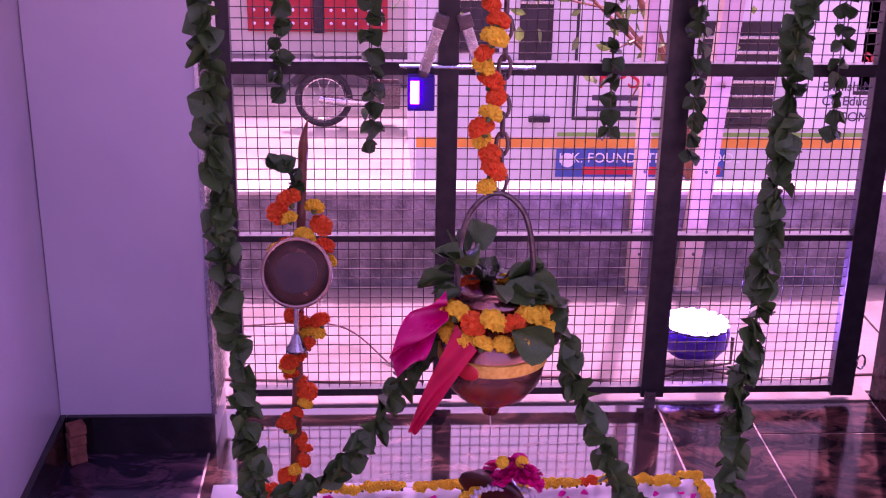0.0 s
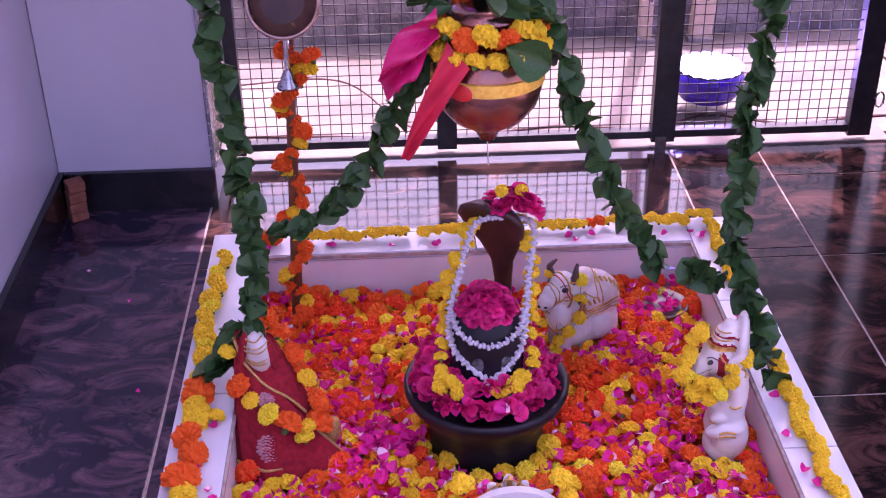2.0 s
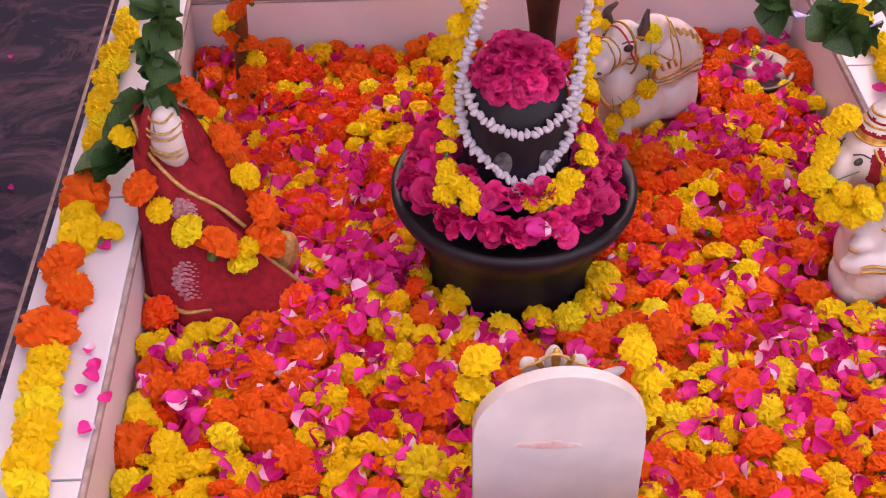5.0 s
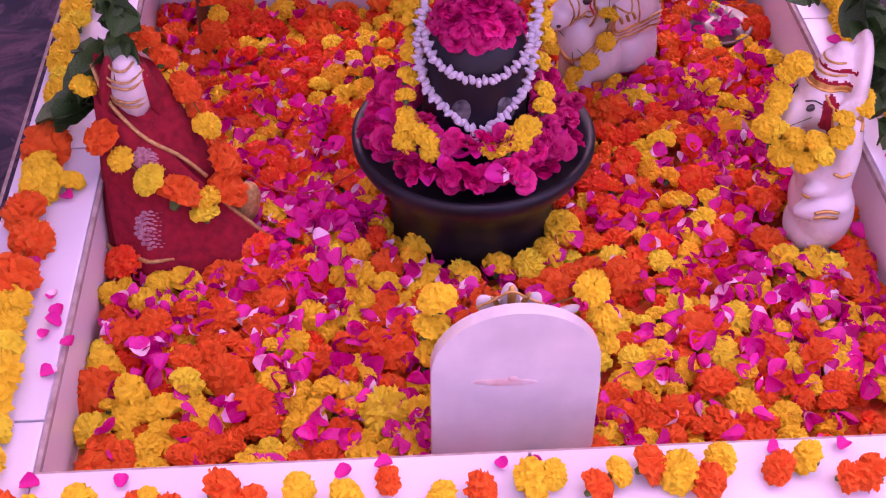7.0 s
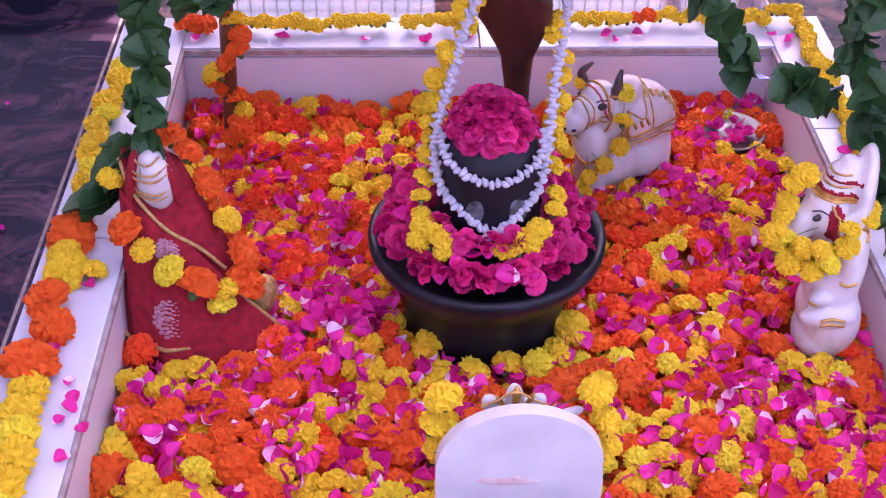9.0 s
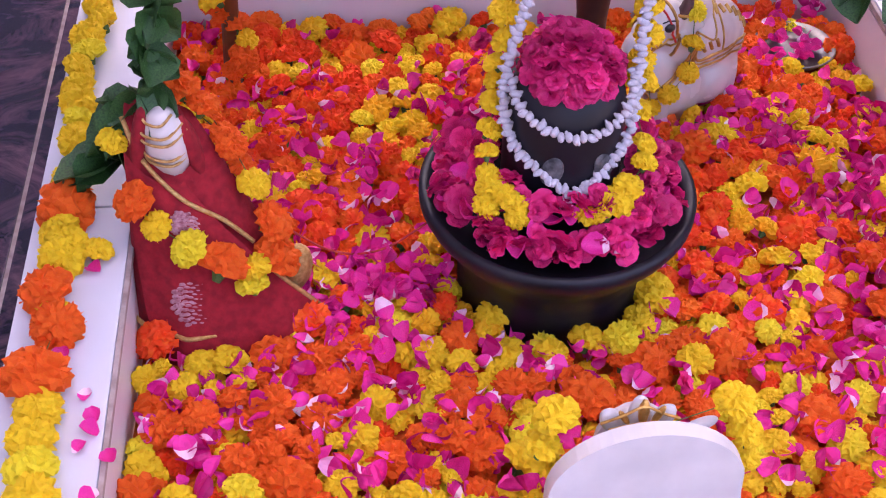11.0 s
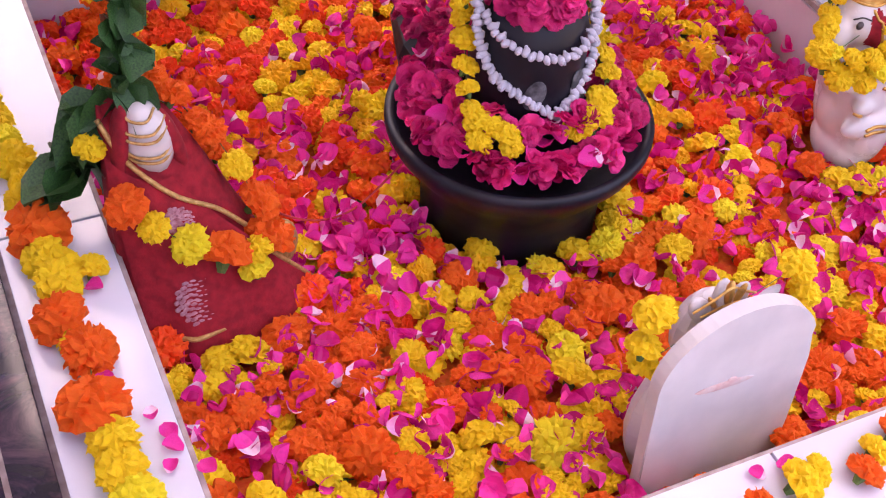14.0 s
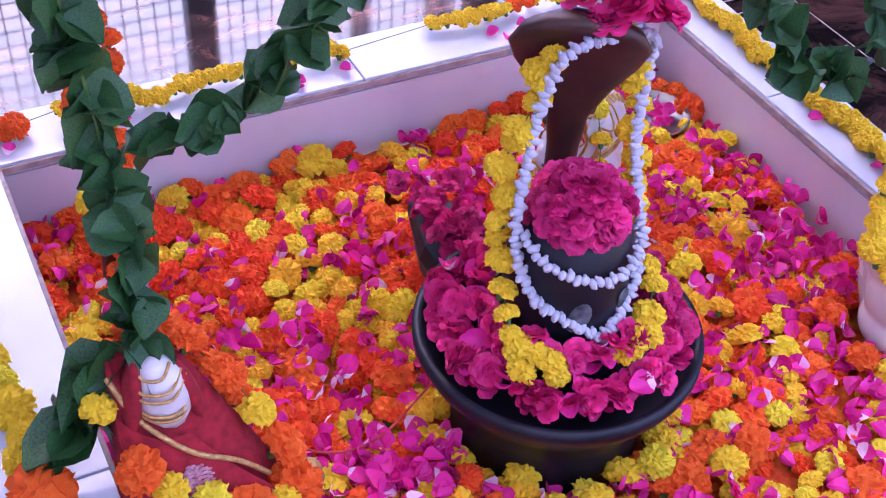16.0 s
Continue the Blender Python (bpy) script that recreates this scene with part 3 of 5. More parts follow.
for x0, x1, z0, z1 in ((1.19, 1.43, -0.09, 0.75), (2.52, 3.08, -0.56, 0.2), (3.7, 4.6, -0.3, 0.6), (0.62, 1.02, 0.0, 0.7)):
    w = part("window", box(x0, x1, -0.012, -0.004, z0, z1, 0.003), M_GLASS, bus, "dark window")
    for k in range(1, 7 if x0 == 2.52 else 2):
        z = z0 + k * (z1 - z0) / (7 if x0 == 2.52 else 2)
        part("window_bar", box(x0, x1, -0.03, -0.014, z - 0.012, z + 0.012, 0.004), M_STEEL, w)
    part("window_frame", box(x0 - 0.03, x1 + 0.03, -0.02, -0.006, z0 - 0.03, z0 - 0.002, 0.004), M_GATE, w)
for x in (1.36, 2.86):
    part("door_handle", box(x - 0.08, x + 0.08, -0.035, 0.0, -0.545, -0.50, 0.012), M_RUBBER, bus, "black recessed handle")
door = part("door", box(1.62, 2.32, -0.014, -0.002, -0.50, 0.9, 0.004), M_BUS, bus, "white side door with dark seal")
part("seal", box(1.60, 1.62, -0.012, 0.0, -0.52, 0.9), M_RUBBER, door)
part("seal_bottom", box(1.60, 2.34, -0.012, 0.0, -0.53, -0.505), M_RUBBER, door)
for x in (1.5, 5.6):
    wh = part("wheel", lathe([(0.02, 0), (0.36, 0), (0.38, 0.03), (0.38, 0.17), (0.36, 0.2), (0.02, 0.2)], 32), M_RUBBER, bus, at=pose(x, 0.22, -1.26, 90, 0, 0))
    part("rim", lathe([(0.02, 0.2), (0.2, 0.2), (0.22, 0.22), (0.02, 0.21)], 24), M_STEEL, wh)
banner = part("banner", box(1.50, 2.77, -0.012, -0.003, -0.965, -0.745), M_BLUE, bus, "blue painted school name panel")
lettering("K.K. FOUNDATION SCHOOL", 0.105, pose(2.20, -0.015, -0.82, 90, 0, 0), M_WHITEPRINT, banner)
part("red_strip", box(1.70, 2.74, -0.016, -0.013, -0.945, -0.885), M_REDSIGN, banner)
part("emblem", lathe([(0.055, 0), (0.055, 0.004)], 20), M_WHITEPRINT, banner, at=pose(1.585, -0.013, -0.835, 90, 0, 0))
lettering("FPS", 0.22, pose(1.93, -0.02, -0.22, 90, 0, 0), M_REDSIGN, door)
for k, (w, z) in enumerate(((0.42, -0.36), (0.5, -0.44))):
    part("print_bar", box(1.95 - w / 2, 1.95 + w / 2, -0.018, -0.015, z - 0.02, z + 0.02), M_INK, door)
sign = part("sign_panel", box(3.25, 4.6, -0.012, -0.003, -0.6, 0.35), M_WHITEPRINT, bus, "white sign panel with printed lines")
lettering("English Medium", 0.10, pose(3.75, -0.016, -0.27, 90, 0, 0), M_INK, sign)
lettering("Co Education", 0.10, pose(3.72, -0.016, -0.38, 90, 0, 0), M_INK, sign)
lettering("COMMERCE", 0.10, pose(3.85, -0.016, -0.50, 90, 0, 0), M_INK, sign)
lettering("SCHOOL", 0.12, pose(3.95, -0.016, -0.06, 90, 0, 0), M_REDSIGN, sign)


def motorcycle(at):
    bike = thing("motorcycle", "dark parked motorcycle with a chrome silencer", "motorcycle", at)
    for x in (0, 1.25):
        w = part("wheel", tube([(x + 0.27 * math.cos(a * math.tau / 28), 0, 0.30 + 0.27 * math.sin(a * math.tau / 28)) for a in range(28)], 0.035, 8, closed=True), M_RUBBER, bike)
        part("rim", tube([(x + 0.22 * math.cos(a * math.tau / 28), 0, 0.30 + 0.22 * math.sin(a * math.tau / 28)) for a in range(28)], 0.012, 6, closed=True), M_STEEL, w)
        for k in range(10):
            a = k * math.tau / 10
            part("spoke", tube([(x, 0, 0.30), (x + 0.22 * math.cos(a), 0, 0.30 + 0.22 * math.sin(a))], 0.004, 4), M_STEEL, w)
        part("hub", lathe([(0.05, -0.05), (0.05, 0.05)], 14), M_STEEL, w, at=pose(x, 0, 0.30, 90, 0, 0))
    part("silencer", tube([(-0.05, -0.13, 0.33), (0.25, -0.14, 0.29), (0.62, -0.12, 0.26)], [0.045, 0.045, 0.02], 12), M_STEEL, bike, "chrome silencer")
    part("engine", box(0.45, 0.80, -0.12, 0.12, 0.20, 0.48, 0.04), M_CHAIN, bike)
    part("tank", box(0.55, 0.98, -0.13, 0.13, 0.62, 0.82, 0.07), M_RUBBER, bike)
    part("seat", box(-0.10, 0.60, -0.12, 0.12, 0.68, 0.78, 0.04), M_RUBBER, bike)
    part("rear_fender", tube([(-0.33, 0, 0.48), (-0.15, 0, 0.64), (0.10, 0, 0.68)], 0.06, 8), M_RUBBER, bike)
    part("frame", tube([(0.1, 0, 0.66), (0.5, 0, 0.50), (1.0, 0, 0.72), (1.25, 0, 0.30)], 0.025, 8), M_RUBBER, bike)
    part("handlebar", tube([(0.92, -0.33, 0.98), (1.0, -0.1, 0.92), (1.0, 0.1, 0.92), (0.92, 0.33, 0.98)], 0.013, 8), M_STEEL, bike)
    part("headlight", lathe([(0.02, -0.06), (0.09, 0.0), (0.09, 0.04), (0.02, 0.05)], 16), M_STEEL, bike, at=pose(1.10, 0, 0.82, 0, 90, 0))
    part("side_stand", tube([(0.55, -0.06, 0.25), (0.5, -0.2, 0.0)], 0.012, 6), M_CHAIN, bike)


motorcycle(pose(-0.26, 11.4, -1.94, 0, 0, 4))
house = thing("house", "pale house front with red studded doors", "house", pose(0.15, 13.7, -1.96))
part("wall", box(-8, 9, 0, 0.3, 0, 4.5), M_HOUSE, house)
part("step", box(-2.2, 1.2, -0.5, 0.0, 0, 0.30, 0.02), M_PAVE, house)
for x0, x1 in ((-1.40, -0.62), (-0.48, 0.28)):
    d = part("door", box(x0, x1, -0.06, -0.003, 0.58, 2.6, 0.01), M_REDDOOR, house, "red door with white studs")
    for k in range(5):
        for r in range(4):
            part("stud", lathe([(0.022, 0), (0.012, 0.012)], 6), M_WHITEPRINT, d, at=pose(x0 + 0.08 + k * (x1 - x0 - 0.16) / 4, -0.061, 0.68 + r * 0.16, 90, 0, 0))
part("door_frame", box(-0.615, -0.485, -0.05, -0.003, 0.56, 2.7, 0.01), M_GATE, house)

# leafy branches behind the gate
tree = thing("tree", "young roadside tree with sunlit leaves", "tree", pose(1.43, 5.05, -1.94))
part("trunk", tube([(0.9, 0.3, 0), (0.75, 0.2, 1.0), (0.5, 0.1, 1.9), (0.2, 0, 2.5)], [0.06, 0.05, 0.035, 0.015], 8), M_WOODPOLE, tree)
rnd = random.Random(5)
bm = bmesh.new()
for k in range(7):
    tip = Vector((rnd.uniform(-0.5, 0.7), rnd.uniform(-0.3, 0.4), rnd.uniform(1.7, 2.6)))
    tube([(0.45, 0.1, 2.0), tip.lerp(Vector((0.45, 0.1, 2.3)), 0.5), tip], [0.015, 0.01, 0.004], 5, bm=bm)
part("limbs", bm, M_WOODPOLE, tree)
verts, faces = [], []
for k in range(200):
    c = Vector((rnd.gauss(0.05, 0.38), rnd.gauss(0, 0.25), rnd.gauss(2.65, 0.28)))
    r = Euler((rnd.uniform(0, 6), rnd.uniform(0, 6), rnd.uniform(0, 6))).to_matrix() * rnd.uniform(0.03, 0.06)
    i = len(verts)
    verts += [tuple(c + r @ Vector(p)) for p in ((0, -1, 0), (0.5, -0.2, 0.1), (0.4, 0.5, 0.1), (0, 1.1, 0), (-0.4, 0.5, 0.1), (-0.5, -0.2, 0.1))]
    faces += [(i, i + 1, i + 2, i + 3), (i, i + 3, i + 4, i + 5)]
me = bpy.data.meshes.new("crown")
me.from_pydata(verts, [], faces)
me.materials.append(surface("sunlit_leaf", (0.06, 0.12, 0.02), (0.12, 0.22, 0.04), 20, 0.4, island=0.4, translucent=0.35))
part("crown", me, None, tree)

# round stage light behind the gate
spot = thing("stage_light", "round black stage light glowing blue on the ledge", "stage light", pose(1.256, 1.99, -0.112))
part("housing", lathe([(0.05, 0.05), (0.08, 0.055), (0.102, 0.085), (0.105, 0.125), (0.100, 0.142)], 40), M_LEDBODY, spot)
face = part("face", lathe([(0.10, 0.143), (0.098, 0.150)], 40), M_GLASS, spot)
for r, n in ((0.0, 1), (0.032, 6), (0.062, 12), (0.086, 17)):
    for k in range(n):
        a = k * math.tau / n
        part("led", lathe([(0.0155, 0.150), (0.013, 0.155), (0.003, 0.157)], 8), M_LED, face, "glowing lens", at=pose(r * math.cos(a), r * math.sin(a), 0))
part("stand", tube([(-0.12, 0, 0.10), (-0.12, 0, 0.012), (-0.02, -0.03, 0.006), (0.12, 0, 0.012), (0.12, 0, 0.10)], 0.006, 6), M_CHAIN, spot)
cable = thing("power_cable", "thin dark red cable lying on the ledge", "cable")
part("cord", tube(curve([(1.256, 1.96, -0.10), (1.05, 1.88, -0.108), (0.8, 1.92, -0.108), (0.5, 1.87, -0.108), (0.1, 1.9, -0.108), (-0.6, 1.95, -0.108)], 40), 0.004, 6), M_CABLE, cable)
part("cord", tube(curve([(1.29, 1.94, -0.10), (1.5, 1.88, -0.108), (1.8, 1.92, -0.108), (2.6, 1.9, -0.108)], 24), 0.004, 6), M_CABLE, cable)
part("cord", tube(curve([(-0.2, 2.3, -0.108), (0.15, 2.2, -0.06), (0.33, 2.0, -0.108), (0.42, 1.89, -0.108)], 24), 0.003, 6), M_CABLE, cable)

brick = thing("terracotta_blocks", "stack of worn terracotta pieces in the corner", "bricks", pose(-0.498, 1.432, FLOOR, 0, 0, 20))
for k in range(4):
    part("piece", box(-0.022, 0.022, -0.02, 0.02, 0.027 * k + 0.001, 0.027 * k + 0.026, 0.004), M_BRICK, brick, at=pose(random.uniform(-0.004, 0.004), random.uniform(-0.004, 0.004), 0, 0, 0, random.uniform(-12, 12)))

# ---- basin ----
BX0, BX1, BY0, BY1 = -0.110, 1.10, -0.11, 1.153
D = 1.047
basin = thing("flower_basin", "square basin edged with white marble tiles", "basin", kind="")
for name, b in (("wall", (-0.085, 0.0, -0.08, D + 0.075)), ("wall", (1.0, 1.07, -0.08, D + 0.075)), ("wall", (0.0005, 0.9995, D, D + 0.075)), ("wall", (0.0005, 0.9995, -0.08, 0.0))):
    part(name, box(b[0], b[1], b[2], b[3], -0.26, -0.019), M_RIMWALL, basin, "cream tiled basin wall")
T0 = -0.018
for b in ((BX0, -0.0015, BY0, 0.067), (BX0, -0.0015, 0.070, 0.53), (BX0, -0.0015, 0.533, BY1),
          (1.0015, BX1, BY0, 0.30), (1.0015, BX1, 0.303, 0.79), (1.0015, BX1, 0.793, BY1),
          (0.0, 0.498, D + 0.001, BY1), (0.501, 1.0, D + 0.001, BY1), (0.0, 0.498, BY0, -0.001), (0.501, 1.0, BY0, -0.001)):
    part("coping_tile", box(*b, T0, 0.0, 0.0015), M_MARBLE, basin, "white glossy coping tile")
for b in ((-0.001, 0.004, 0.0, D), (0.996, 1.001, 0.0, D)):
    part("edge_strip", box(*b, -0.012, -0.0035), M_GROUT, basin, "brown tile edge")
part("edge_strip", box(0.004, 0.996, D - 0.004, D + 0.0005, -0.012, -0.0035), M_GROUT, basin, "brown tile edge")
part("edge_strip", box(0.004, 0.996, -0.0005, 0.004, -0.012, -0.0035), M_GROUT, basin, "brown tile edge")
for b in ((BX0 + 0.004, BX0 + 0.022, BY0 + 0.004, BY1 - 0.004), (BX1 - 0.022, BX1 - 0.004, BY0 + 0.004, BY1 - 0.004), (BX0 + 0.024, BX1 - 0.024, BY1 - 0.022, BY1 - 0.004), (BX0 + 0.024, BX1 - 0.024, BY0 + 0.004, BY0 + 0.022)):
    part("outer_face", box(*b, FLOOR - 0.01, -0.019), M_MARBLE, basin, "white outer face")


def bed_z(x, y):
    return -0.106 - 0.006 * y + 0.010 * noise.noise(Vector((x * 5, y * 5, 0.3)))


bm = bmesh.new()
N = 60
grid = [[bm.verts.new((0.001 + 0.998 * i / N, 0.001 + (D - 0.002) * j / N, bed_z(i / N, j / N * D) - 0.018 + 0.006 * noise.noise(Vector((i * 0.7, j * 0.7, 2))))) for j in range(N + 1)] for i in range(N + 1)]
for i in range(N):
    for j in range(N):
        bm.faces.new((grid[i][j], grid[i + 1][j], grid[i + 1][j + 1], grid[i][j + 1]))
bed = tagged(part("flower_bed", bm, M_BED), "thick bed of orange and yellow marigolds and pink petals", "flower bed", kind="stuff")

# ---- black stone bowl and shaft ----
CX, CY, CZ = 0.480, 0.494, 0.036
stone = thing("stone_lingam", "black stone shaft set in a wide black bowl", "shrine stone", pose(CX, CY, CZ))
part("bowl", lathe([(0.02, -0.20), (0.108, -0.20), (0.110, -0.10), (0.118, -0.07), (0.135, -0.045), (0.150, -0.025), (0.157, -0.010), (0.157, 0.0), (0.150, 0.004), (0.143, -0.004), (0.10, -0.03), (0.02, -0.03)], 64), M_BLACKSTONE, stone, "polished black bowl", smooth=True)
part("spout", tube([(-0.02, 0.10, -0.055), (-0.022, 0.20, -0.052), (-0.018, 0.285, -0.045)], [0.05, 0.045, 0.024], 14), M_BLACKSTONE, stone, "dark stone spout")
part("shaft", lathe([(0.02, -0.03), (0.066, -0.03), (0.066, 0.08), (0.064, 0.125), (0.058, 0.148), (0.045, 0.165), (0.02, 0.172)], 48), M_BLACKSTONE, stone, smooth=True)
for x, turn in ((-0.022, 15), (0.034, -25)):
    bm = bmesh.new()
    blob(bm, (0, 0, 0), (0.012, 0.003, 0.020), (0, turn, 0))
    part("ash_mark", bm, surface("ash_smear", (0.02, 0.02, 0.024), (0.14, 0.14, 0.15), 90, 0.8, bump=0.3), stone, "pale ash smear", at=pose(x, -0.0655 * math.cos(x / 0.066), 0.075, 0, 0, math.degrees(x / 0.066)))

cobra = thing("cobra_hood", "brown metal cobra with a spread hood", "cobra figure", pose(CX + 0.026, CY + 0.072, CZ - 0.022, 0, 0, -32))
bm = bmesh.new()
rows = []
for z, w, d, y in ((-0.03, 0.016, 0.016, 0.02), (0.10, 0.016, 0.016, 0.025), (0.19, 0.017, 0.016, 0.024), (0.235, 0.022, 0.017, 0.02), (0.275, 0.040, 0.018, 0.012), (0.315, 0.060, 0.018, 0.0), (0.345, 0.068, 0.020, -0.012), (0.365, 0.058, 0.022, -0.024), (0.378, 0.035, 0.018, -0.035), (0.382, 0.012, 0.010, -0.040)):
    rows.append([bm.verts.new((w * math.cos(a * math.tau / 20), y + d * math.sin(a * math.tau / 20) + 0.25 * (w * math.cos(a * math.tau / 20)) ** 2 / 0.06 * -1, z)) for a in range(20)])
for a, b in zip(rows, rows[1:]):
    for k in range(20):
        bm.faces.new((a[k], a[(k + 1) % 20], b[(k + 1) % 20], b[k]))
bm.faces.new(rows[-1])
part("hood", bm, M_COBRA, cobra, smooth=True)

rnd = random.Random(11)
bowl_roses = thing("rose_heap", "heap of pink roses filling the black bowl", "roses", pose(CX, CY, CZ))
for k in range(120):
    a = rnd.uniform(0, math.tau) if k > 24 else k * math.tau / 25
    r = rnd.uniform(0.082, 0.137)
    place("rose", ROSES[k % 4], bowl_roses, (r * math.cos(a), r * math.sin(a), 0.018 + (0.140 - r) * 0.5 + rnd.uniform(-0.006, 0.010)), rnd.uniform(0.011, 0.019), rnd, 60)
for k in range(52):
    a = k * math.tau / 26 + rnd.uniform(-0.08, 0.08)
    place("rose", ROSES[k % 4], bowl_roses, ((0.130 - 0.016 * (k > 25)) * math.cos(a), (0.130 - 0.016 * (k > 25)) * math.sin(a), 0.010 + rnd.uniform(0, 0.006)), rnd.uniform(0.011, 0.018), rnd, 60)
for k in range(40):
    a, r = rnd.uniform(0, math.tau), rnd.uniform(0.08, 0.142)
    place("petal", PETALS[k % 9], bowl_roses, (r * math.cos(a), r * math.sin(a), 0.020 + (0.14 - r) * 0.45), rnd.uniform(0.022, 0.030), rnd, 50)
for k in range(40):
    u = rnd.random()
    place("rose", ROSES[k % 4], bowl_roses, (-0.02 + rnd.uniform(-0.036, 0.036), 0.13 + 0.16 * u, rnd.uniform(-0.015, 0.012)), rnd.uniform(0.011, 0.016), rnd, 50)
top_roses = thing("rose_mound", "pink rose heads heaped on the black shaft", "roses", pose(CX, CY - 0.006, CZ + 0.158))
for k in range(78):
    a = k * 2.4
    h = 1 - (k + 0.5) / 78
    r = 0.046 * math.sqrt(1 - h * h) * rnd.uniform(0.8, 1.05)
    aimed("rose", ROSES[k % 4], top_roses, (r * math.cos(a), r * math.sin(a) , 0.002 + 0.044 * h + rnd.uniform(-0.004, 0.006)), rnd.uniform(0.009, 0.017), (math.cos(a) * (1 - h), math.sin(a) * (1 - h), 0.5 + h), rnd)
hood_roses = thing("rose_cluster", "pink rose petals laid over the cobra hood", "roses", pose(CX + 0.034, CY + 0.038, CZ + 0.350))
for k in range(22):
    u = rnd.uniform(-1, 1)
    place("rose", ROSES[k % 4], hood_roses, (0.014 + u * 0.046, rnd.uniform(-0.022, 0.030), 0.014 - 0.030 * u * u + rnd.uniform(-0.004, 0.012)), rnd.uniform(0.016, 0.022), rnd, 40)
for k, x in enumerate((-0.005, 0.03)):
    place("marigold", YELLOW[k], hood_roses, (x, 0.0, 0.035), 0.012, rnd)


def to_hood(p):
    """Draws the upper part of a string in to the hood's height and lean."""
    lift = max(0.0, p[2] - 0.12)
    return (p[0] + 0.07 * lift, p[1], p[2] - 0.09 * lift, *p[3:])


def bead_string(name, label, pts, n, size, at):
    """A string of paired white buds."""
    pts = [to_hood(p) for p in pts]
    g = thing(name, label, "garland", at)
    bm = bmesh.new()
    blob(bm, (0, 0, 0), (1.0, 0.72, 0.72), u=8, v=6)
    blob(bm, (0.75, 0.3, 0.25), (0.45, 0.35, 0.35), u=6, v=5)
    me = mesh("bud", bm, M_BEAD, True)
    line = curve(pts, n)
    part("thread", tube(line, 0.0012, 5), M_BEAD, g)
    r = random.Random(n)
    for i, p in enumerate(line):
        d = (line[min(i + 1, n - 1)] - line[max(i - 1, 0)]).normalized()
        ob = new("bud", me)
        ob.parent = g
        side = Vector((0, -0.4, 1)).cross(d) if i % 2 else -Vector((0, -0.4, 1)).cross(d)
        q = (side + d * r.uniform(-0.5, 0.5)).to_track_quat("X", "Z").to_matrix().to_4x4() @ Matrix.Rotation(r.uniform(-0.8, 0.8), 4, "X")
        ob.matrix_basis = Matrix.Translation(p + side.normalized() * size * 0.18) @ q @ Matrix.Diagonal((size * r.uniform(0.85, 1.2), size * r.uniform(0.75, 1.1), size * r.uniform(0.8, 1.15), 1))
    return g


bead_string("bud_garland", "long garland of white crown-flower buds over the hood", [(0.002, -0.076, 0.050), (0.036, -0.060, 0.074), (0.062, -0.036, 0.10), (0.070, -0.005, 0.155), (0.072, 0.025, 0.22), (0.074, 0.035, 0.30), (0.066, 0.030, 0.345), (0.018, 0.022, 0.362), (-0.030, 0.028, 0.350), (-0.046, 0.030, 0.30), (-0.060, 0.018, 0.22), (-0.072, -0.005, 0.15), (-0.064, -0.034, 0.10), (-0.035, -0.060, 0.074), (0.002, -0.076, 0.050)], 118, 0.0066, pose(CX, CY, CZ))
bead_string("bud_necklace", "short necklace of white buds round the black shaft", [(-0.066, 0.0, 0.160), (-0.056, -0.040, 0.142), (-0.018, -0.068, 0.128), (0.020, -0.068, 0.128), (0.056, -0.040, 0.142), (0.066, 0.0, 0.160)], 30, 0.0062, pose(CX, CY, CZ))


def flower_line(name, label, rows, at=None, category="garland", radius=None):
    """A garland from rows of x, y, z, size and colour letter."""
    g = thing(name, label, category, at)
    r = random.Random(len(rows))
    part("string", tube([row[:3] for row in rows], 0.0006, 4), M_GREEN, g) if len(rows) > 1 else None
    for x, y, z, s, c in rows:
        me = {"o": ORANGE, "y": YELLOW, "l": LEMON}[c]
        place("marigold", me[r.randrange(len(me))], g, (x, y, z), s, r, 40)
    return g


def ring_flowers(path, step, size, colours, jitter=0.006, seed=1, at_hood=False):
    r = random.Random(seed)
    n = max(2, int(sum((Vector(b) - Vector(a)).length for a, b in zip(path, path[1:])) / step))
    return [(*(p + Vector((r.uniform(-jitter, jitter), r.uniform(-jitter, jitter), r.uniform(-jitter / 2, jitter)))), size * r.uniform(0.85, 1.15), colours[i % len(colours)]) for i, p in enumerate(curve([to_hood(p) if at_hood else p for p in path], n))]


# marigold garland hanging beside the shaft, from the hood into the bowl
flower_line("marigold_garland", "yellow marigold garland hung from the cobra hood", ring_flowers([(0.052, 0.050, 0.335), (0.074, 0.045, 0.26), (0.080, 0.030, 0.17), (0.080, 0.0, 0.10), (0.075, -0.045, 0.06), (0.045, -0.085, 0.045), (0.025, -0.105, 0.04)], 0.026, 0.0155, "y", 0.007, 3, True), pose(CX, CY, CZ))
flower_line("marigold_garland", "yellow marigold garland hung from the cobra hood", ring_flowers([(-0.030, 0.050, 0.335), (-0.054, 0.045, 0.27), (-0.074, 0.035, 0.19), (-0.082, 0.01, 0.12), (-0.082, -0.03, 0.07), (-0.072, -0.065, 0.045), (-0.058, -0.085, 0.035)], 0.024, 0.0155, "y", 0.008, 4, True), pose(CX, CY, CZ))
flower_line("marigold_garland", "loose yellow marigolds on the bowl roses", [(-0.085, -0.055, 0.052, 0.017, "y"), (-0.062, -0.080, 0.045, 0.018, "y"), (-0.092, -0.075, 0.040, 0.016, "y"), (0.012, -0.095, 0.042, 0.014, "y"), (0.045, -0.088, 0.050, 0.019, "y"), (0.060, -0.070, 0.055, 0.018, "y")], pose(CX, CY, CZ))
